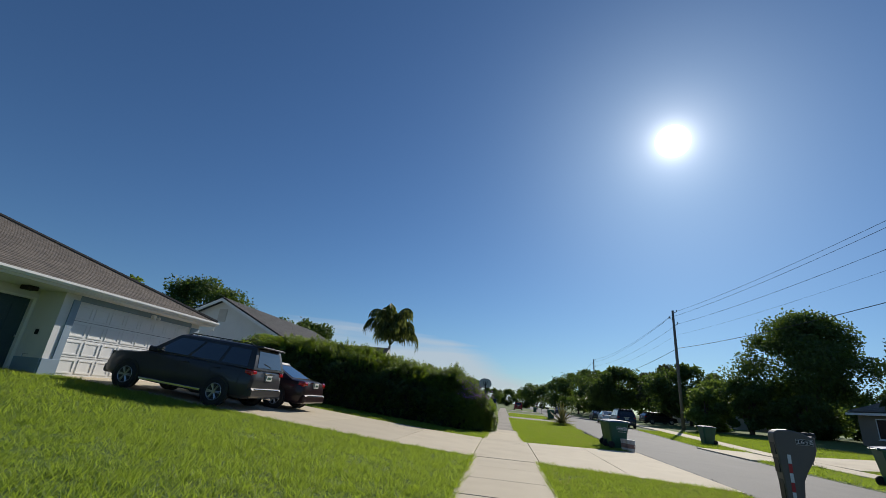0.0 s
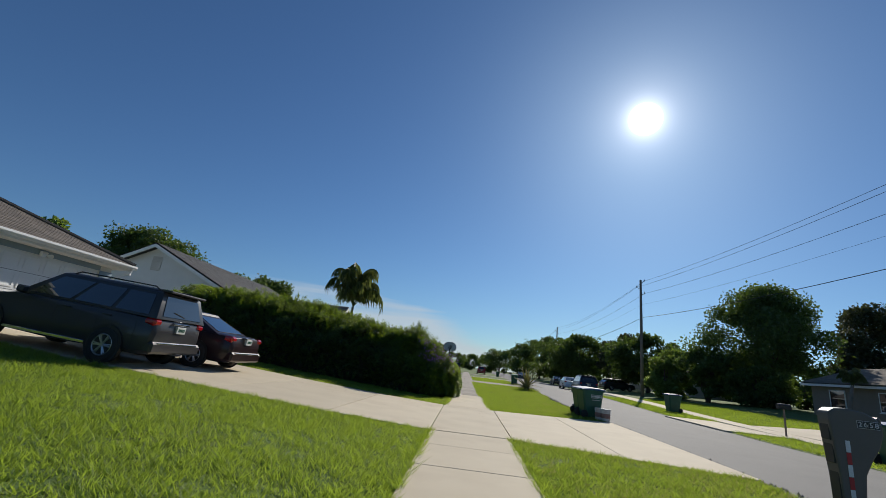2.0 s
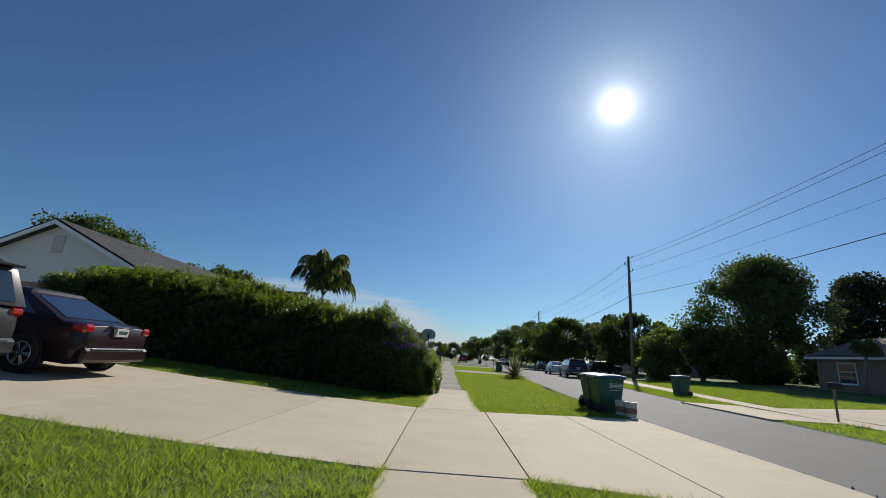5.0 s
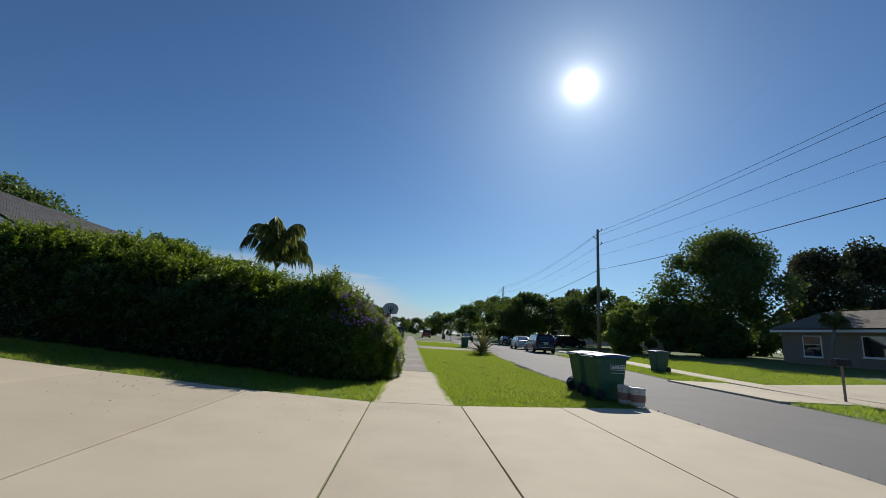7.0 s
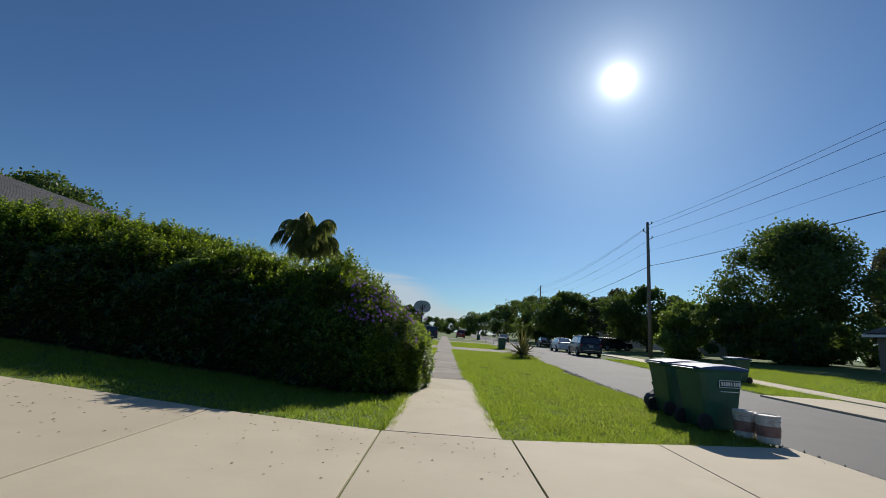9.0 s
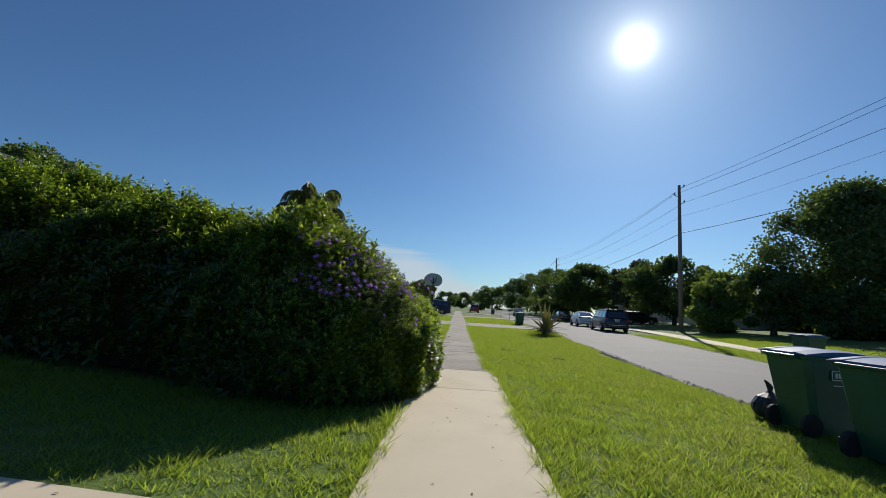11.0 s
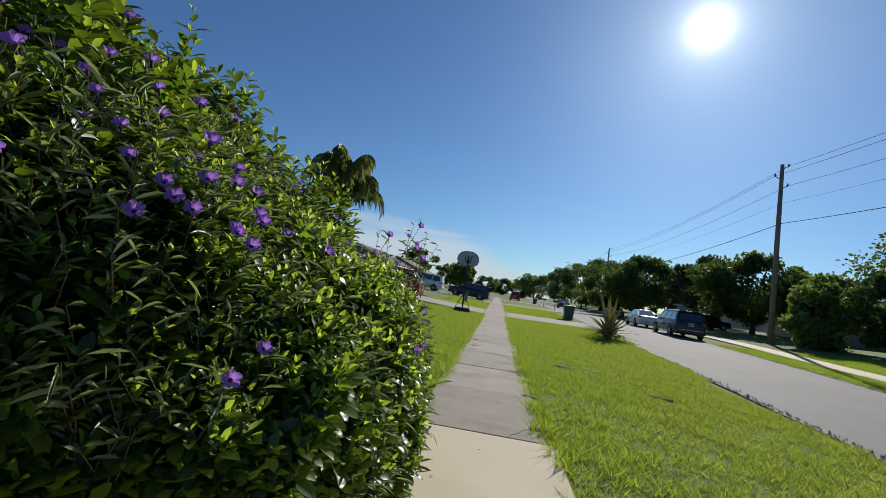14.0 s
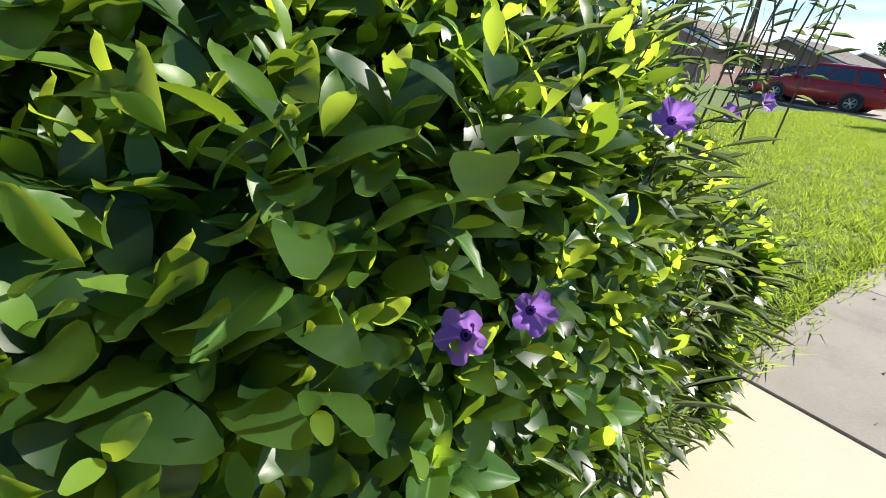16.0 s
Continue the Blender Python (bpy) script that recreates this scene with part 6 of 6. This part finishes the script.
# --- trees ---
def clump_leaves(rng, centres, radii, per, size, flat=0.75):
    """Leaf blades scattered on the outside of many small clumps."""
    k = len(centres) * per
    c = np.repeat(np.array(centres), per, 0)
    r = np.repeat(np.array(radii), per)
    d = rng.normal(0, 1, (k, 3))
    d /= np.linalg.norm(d, axis=1, keepdims=True)
    p = c + d * (r * (0.30 + 0.75 * rng.uniform(0, 1, k) ** 0.7 + np.abs(rng.normal(0, 0.16, k))))[:, None] * np.array([1, 1, flat])
    a = rng.normal(0, 1, (k, 3)) + d * 0.5
    a /= np.linalg.norm(a, axis=1, keepdims=True)
    b = np.cross(a, rng.normal(0, 1, (k, 3)))
    b /= np.linalg.norm(b, axis=1, keepdims=True)
    L = size * rng.uniform(0.6, 1.3, k)[:, None]
    W = L * 0.36
    return np.stack([p, p + a * L * 0.45 + b * W, p + a * L, p + a * L * 0.45 - b * W], 1)


def tree(name, x, y, z, height, rx, ry, foot, mat, label, seed, clumps=46, per=170, size=0.34, lobes=1.0, trunk=0.22, category="tree"):
    rng = np.random.default_rng(seed)
    t = thing(name, pose(x, y, z), label, category, "trees and shrubs")
    cz, rz = (height + foot) / 2, (height - foot) / 2
    cs, rs = [], []
    for i in range(clumps):
        dz = rng.uniform(-1, 1)
        an = rng.uniform(0, 2 * math.pi)
        wob = 1 + 0.16 * lobes * math.sin(3 * an + seed) + 0.13 * lobes * rng.normal()
        q = rng.uniform(0.12, 1.0) ** 0.5 * (1 - abs(dz) ** 2.6) ** 0.5 * wob
        rad = rng.uniform(0.14, 0.31) * (rx + rz) / 2
        if "conifer" in name:
            q *= 0.95 - 0.25 * dz
        cs.append((math.cos(an) * max(0.1, rx - rad * 0.7) * q, math.sin(an) * max(0.1, ry - rad * 0.7) * q, cz + dz * (rz - rad * 0.6)))
        rs.append(rad)
    part("trunk", Geo().tube([(0, 0, -0.2), (0.05, 0, foot * 0.6 + 0.3), (0.0, 0.1, cz)], [trunk * 1.25, trunk, trunk * 0.4], 9), BARK, t, smooth=True)
    for i in range(min(9, clumps)):
        e = Vector(cs[i])
        s0 = Vector((0, 0, foot + (cz - foot) * 0.4 * (i % 3) / 2))
        mid = s0.lerp(e, 0.5) + Vector((0, 0, 0.15 * rz))
        part("limb", Geo().tube([s0, mid, e], [trunk * 0.5, trunk * 0.3, trunk * 0.1], 6), BARK, t)
    per, size = int(per * 1.6), size * 0.95
    tagged(tris("crown", clump_leaves(rng, cs, rs, per, size), [(0, 1, 2, 3)], mat, t), kind="stuff")
    return t


tree("oak_tree", 29.0, 47.4, 0.75, 11.6, 5.5, 5.4, 0.2, OAK, "large dense dark green tree beside the tan house", 31, 120, 260, 0.27, 1.5)
tree("shrub", 20.6, 50.5, 0.3, 4.4, 2.1, 2.0, 0.0, LIGHTL, "light green bushy shrub behind the utility pole", 32, 30, 260, 0.24, category="shrub")
tree("shrub", 23.3, 47.5, 0.4, 5.3, 2.6, 2.4, 0.0, OAK, "dark green shrub under the large tree", 33, 34, 260, 0.26, category="shrub")
tree("shrub", 22.5, 52.0, 0.4, 5.0, 2.6, 2.2, 0.0, LIGHTL, "tall leafy shrub in the sun", 34, 30, 240, 0.26, category="shrub")
tree("shrub", 26.0, 44.0, 0.4, 3.8, 2.6, 2.4, 0.0, OAK, "dark shrub in tree shade", 35, 26, 240, 0.26, category="shrub")
tree("conifer_tree", 41.0, 50, 0.75, 11.3, 4.2, 3.6, 0.6, PINEL, "tall drooping conifer behind the tan house", 36, 50, 240, 0.34, 1.8)
tree("conifer_tree", 47.4, 50, 0.75, 12.8, 4.2, 3.6, 0.6, PINEL, "tall feathery conifer behind the tan house", 37, 52, 240, 0.34, 1.8)
tree("conifer_tree", 53.2, 50, 0.75, 9.4, 3.8, 3.2, 0.6, PINEL, "shorter conifer behind the tan house", 38, 40, 220, 0.34, 1.8)
tree("tree", 46.0, 37.5, 0.75, 8.4, 3.6, 3.2, 1.5, OAK, "leafy tree rising behind the house roof", 39, 40, 180, 0.34)
tree("tree", 52.0, 27.0, 0.75, 11.8, 5.0, 4.6, 1.5, OAK, "dark green tree behind the brown house", 40, 50, 200, 0.38)
tree("tree", 20.5, 86.0, 0.4, 8.8, 6.4, 5.6, 1.4, OAK, "wide round dark tree over the road's far side", 41, 60, 230, 0.36)
tree("tree", 27.5, 80.0, 0.6, 9.2, 4.6, 4.2, 1.0, PINEL, "open feathery tree down the road", 42, 46, 180, 0.34, 1.5)
tree("tree", 24.6, 64.5, 0.6, 7.6, 5.0, 4.4, 0.9, OAK, "broad dark tree beside parked cars", 43, 56, 240, 0.34, 1.3)
tree("tree", 19.5, 104, 0.4, 9.5, 5.4, 5.0, 0.8, OAK, "dark tree farther down the road", 44, 40, 150, 0.42)
tree("tree", 20.0, 125, 0.4, 10.5, 6.5, 5.6, 0.5, OAK, "dark tree far down the road", 45, 40, 150, 0.45)
tree("tree", 19.0, 150, 0.4, 10.5, 7.0, 6.0, 0.4, OAK, "far dark tree at the street's end", 46, 36, 140, 0.5)
tree("tree", 14.0, 190, 0.2, 10.0, 9.0, 6.0, 0.3, OAK, "far tree closing the view", 47, 36, 140, 0.55)
tree("tree", 2.0, 230, 0.0, 8.0, 7.0, 5.0, 0.3, OAK, "far tree closing the street", 48, 36, 140, 0.6)
tree("tree", -12.0, 150, 0.8, 7.5, 5.0, 5.0, 1.2, OAK, "far rounded tree behind houses", 49, 36, 140, 0.5)
tree("tree", -9.0, 118, 0.6, 6.2, 4.0, 4.0, 1.4, OAK, "rounded dark tree beside a far driveway", 50, 36, 140, 0.42)
tree("tree", -22.0, 128, 0.9, 9.0, 5.0, 5.0, 1.5, OAK, "tree behind brown roofs", 51, 36, 140, 0.5)
tree("oak_tree", -41.0, 51, 0.94, 12.6, 7.0, 5.6, 3.0, OAK, "broad leafy tree behind the neighbour roof", 52, 70, 220, 0.34)
tree("oak_tree", -25.5, 52, 0.94, 8.4, 4.6, 4.0, 2.2, OAK, "dark leafy tree behind the neighbour roof", 53, 46, 200, 0.32)
tree("tree", -31.0, 30, 0.94, 8.6, 1.6, 1.6, 3.0, LIGHTL, "thin leafy tree behind the house ridge", 54, 16, 120, 0.26)
tree("shrub", 33.0, 100, 0.7, 7.5, 6.0, 5.0, 0.3, OAK, "dense dark tree mass behind far houses", 55, 40, 140, 0.5)
tree("shrub", 47.0, 78, 0.7, 8.0, 7.0, 6.0, 0.3, OAK, "dense tree mass behind the pale house", 56, 40, 150, 0.5)


for i, (x, y, hgt, r) in enumerate(((33, 57, 4.0, 4.0), (40, 58, 5.0, 4.5), (36, 42, 3.4, 2.6), (48, 60, 5.0, 5.0), (57, 58, 5.5, 5.0), (24, 110, 6.0, 5.0), (30, 118, 7.0, 6.0), (40, 108, 7.0, 6.0), (24, 140, 7.0, 6.0), (10, 205, 7.5, 7.0), (-6, 210, 7.0, 7.0), (-18, 175, 8.0, 7.0))):
    tree("shrub", x, y, gz(x), hgt, r, r * 0.8, 0.0, OAK, "dense dark green shrub closing the gap between trees", 80 + i, 30, 150, 0.36 if y < 70 else 0.55, category="shrub")


def palm(x, y, z, height, crown, fronds, label, seed, lean=0.0, thick=0.2, hang=0.6):
    """A feather palm: arching midribs with leaflets that hang from them."""
    rng = np.random.default_rng(seed)
    p = thing("palm_tree", pose(x, y, z), label, "palm tree", "palms")
    top = Vector((lean, 0, height))
    g = Geo().tube([Vector((0, 0, -0.2)), Vector((lean * 0.2, 0, height * 0.35)), Vector((lean * 0.6, 0, height * 0.7)), top], [thick * 1.2, thick, thick * 0.9, thick * 0.75], 10)
    part("trunk", g, PALMB, p, smooth=True)
    for k in range(fronds):
        t = 2.4 * k + rng.normal(0, 0.15)
        el = 1.52 - 0.85 * (k / fronds) ** 1.2
        o = Vector((math.cos(t), math.sin(t), 0))
        L = crown * rng.uniform(0.85, 1.12)
        pts, lv = [], []
        for i in range(15):
            u = i / 14
            a = el + 0.05 - (2.3 + 0.5 * k / fronds) * u ** 2.7
            pts.append((pts[-1] if pts else top) + (o * math.cos(a) * 0.78 + Vector((0, 0, math.sin(a)))) * (L / 14 if pts else 0.05))
        side = o.cross(Vector((0, 0, 1)))
        for i in range(4, 15):
            for s in (-1, 1):
                for h in (0.0, 0.17, 0.33, 0.5, 0.67, 0.83):
                    q = pts[i].lerp(pts[i - 1], h)
                    d = (pts[i] - pts[i - 1]).normalized()
                    ll = L * 0.23 * math.sin(math.pi * (0.15 + 0.75 * (i - 3) / 12)) * rng.uniform(0.7, 1.25)
                    dl = (side * s * rng.uniform(0.2, 0.7) + d * rng.uniform(0.1, 0.5) + Vector((0, 0, -hang * rng.uniform(0.5, 1.6)))).normalized()
                    w = d * 0.011 * crown / 2
                    mid = q + dl * ll * 0.55
                    lv.append([q - w, q + w, mid + w * 0.8, mid + (dl * 0.35 + Vector((0, 0, -0.5))).normalized() * ll * 0.5])
        fr = part("frond", Geo().tube(pts, [0.05] * 5 + [0.03] * 5 + [0.012] * 5, 4), PALML, p)
        tagged(tris("foliage", np.array(lv), [(0, 1, 2), (0, 2, 3)], PALML, fr), kind="stuff")


palm(-15.6, 57, 0.94, 6.2, 7.3, 17, "tall slender palm behind the hedge", 61, 0.2, 0.2, 0.9)
palm(20.0, 18.95, 0.33, 3.0, 1.7, 22, "young palm beside the garage driveway", 62, 0.1, 0.13)
palm(24.8, 33.6, 0.6, 2.2, 1.5, 14, "small shaded palm before the tan wall", 63, 0.4, 0.12)


def pot_plant(x, y, label, seed):
    rng = np.random.default_rng(seed)
    p = thing("potted_plant", pose(x, y, gz(x)) @ Matrix.Scale(0.75, 4), label, "potted plant")
    part("pot", Geo().lathe([(0.0, 0.0), (0.16, 0.0), (0.26, 0.36), (0.30, 0.38), (0.30, 0.43), (0.25, 0.43), (0.22, 0.36), (0.0, 0.34)], 16), TERRA, p)
    tagged(tris("foliage", clump_leaves(rng, [(0, 0, 0.55), (0.15, 0.1, 0.6), (-0.15, 0, 0.62)], [0.25, 0.2, 0.2], 90, 0.16), [(0, 1, 2, 3)], LIGHTL, p), kind="stuff")


pot_plant(16.0, 14.5, "dark pot with a straggly plant on the lawn", 71)


def rock(x, y, s, seed):
    g = Geo()
    rings = []
    for r, h in ((0.9, -0.05), (1.0, 0.12), (0.75, 0.32), (0.3, 0.42)):
        rings.append([(math.cos(t) * s * r * (1 + 0.25 * noise.noise((math.cos(t) * 2, math.sin(t) * 2, seed + r))), math.sin(t) * s * r * 0.7 * (1 + 0.25 * noise.noise((seed, math.cos(t) * 2, math.sin(t) * 2))), h * s) for t in (2 * math.pi * k / 10 for k in range(10))])
    g.loft(rings)
    ob = part("rock", g, BARK, bevel=0.02)
    ob.location = (x, y, gz(x))
    tagged(ob, "dark garden stone edging the grass bed", "rock", "stones on the bed")


for i, (x, y, s) in enumerate(((15.6, 17.4, 0.3), (16.1, 17.0, 0.25), (14.9, 16.0, 0.2), (15.5, 13.6, 0.28))):
    rock(x, y, s, i)
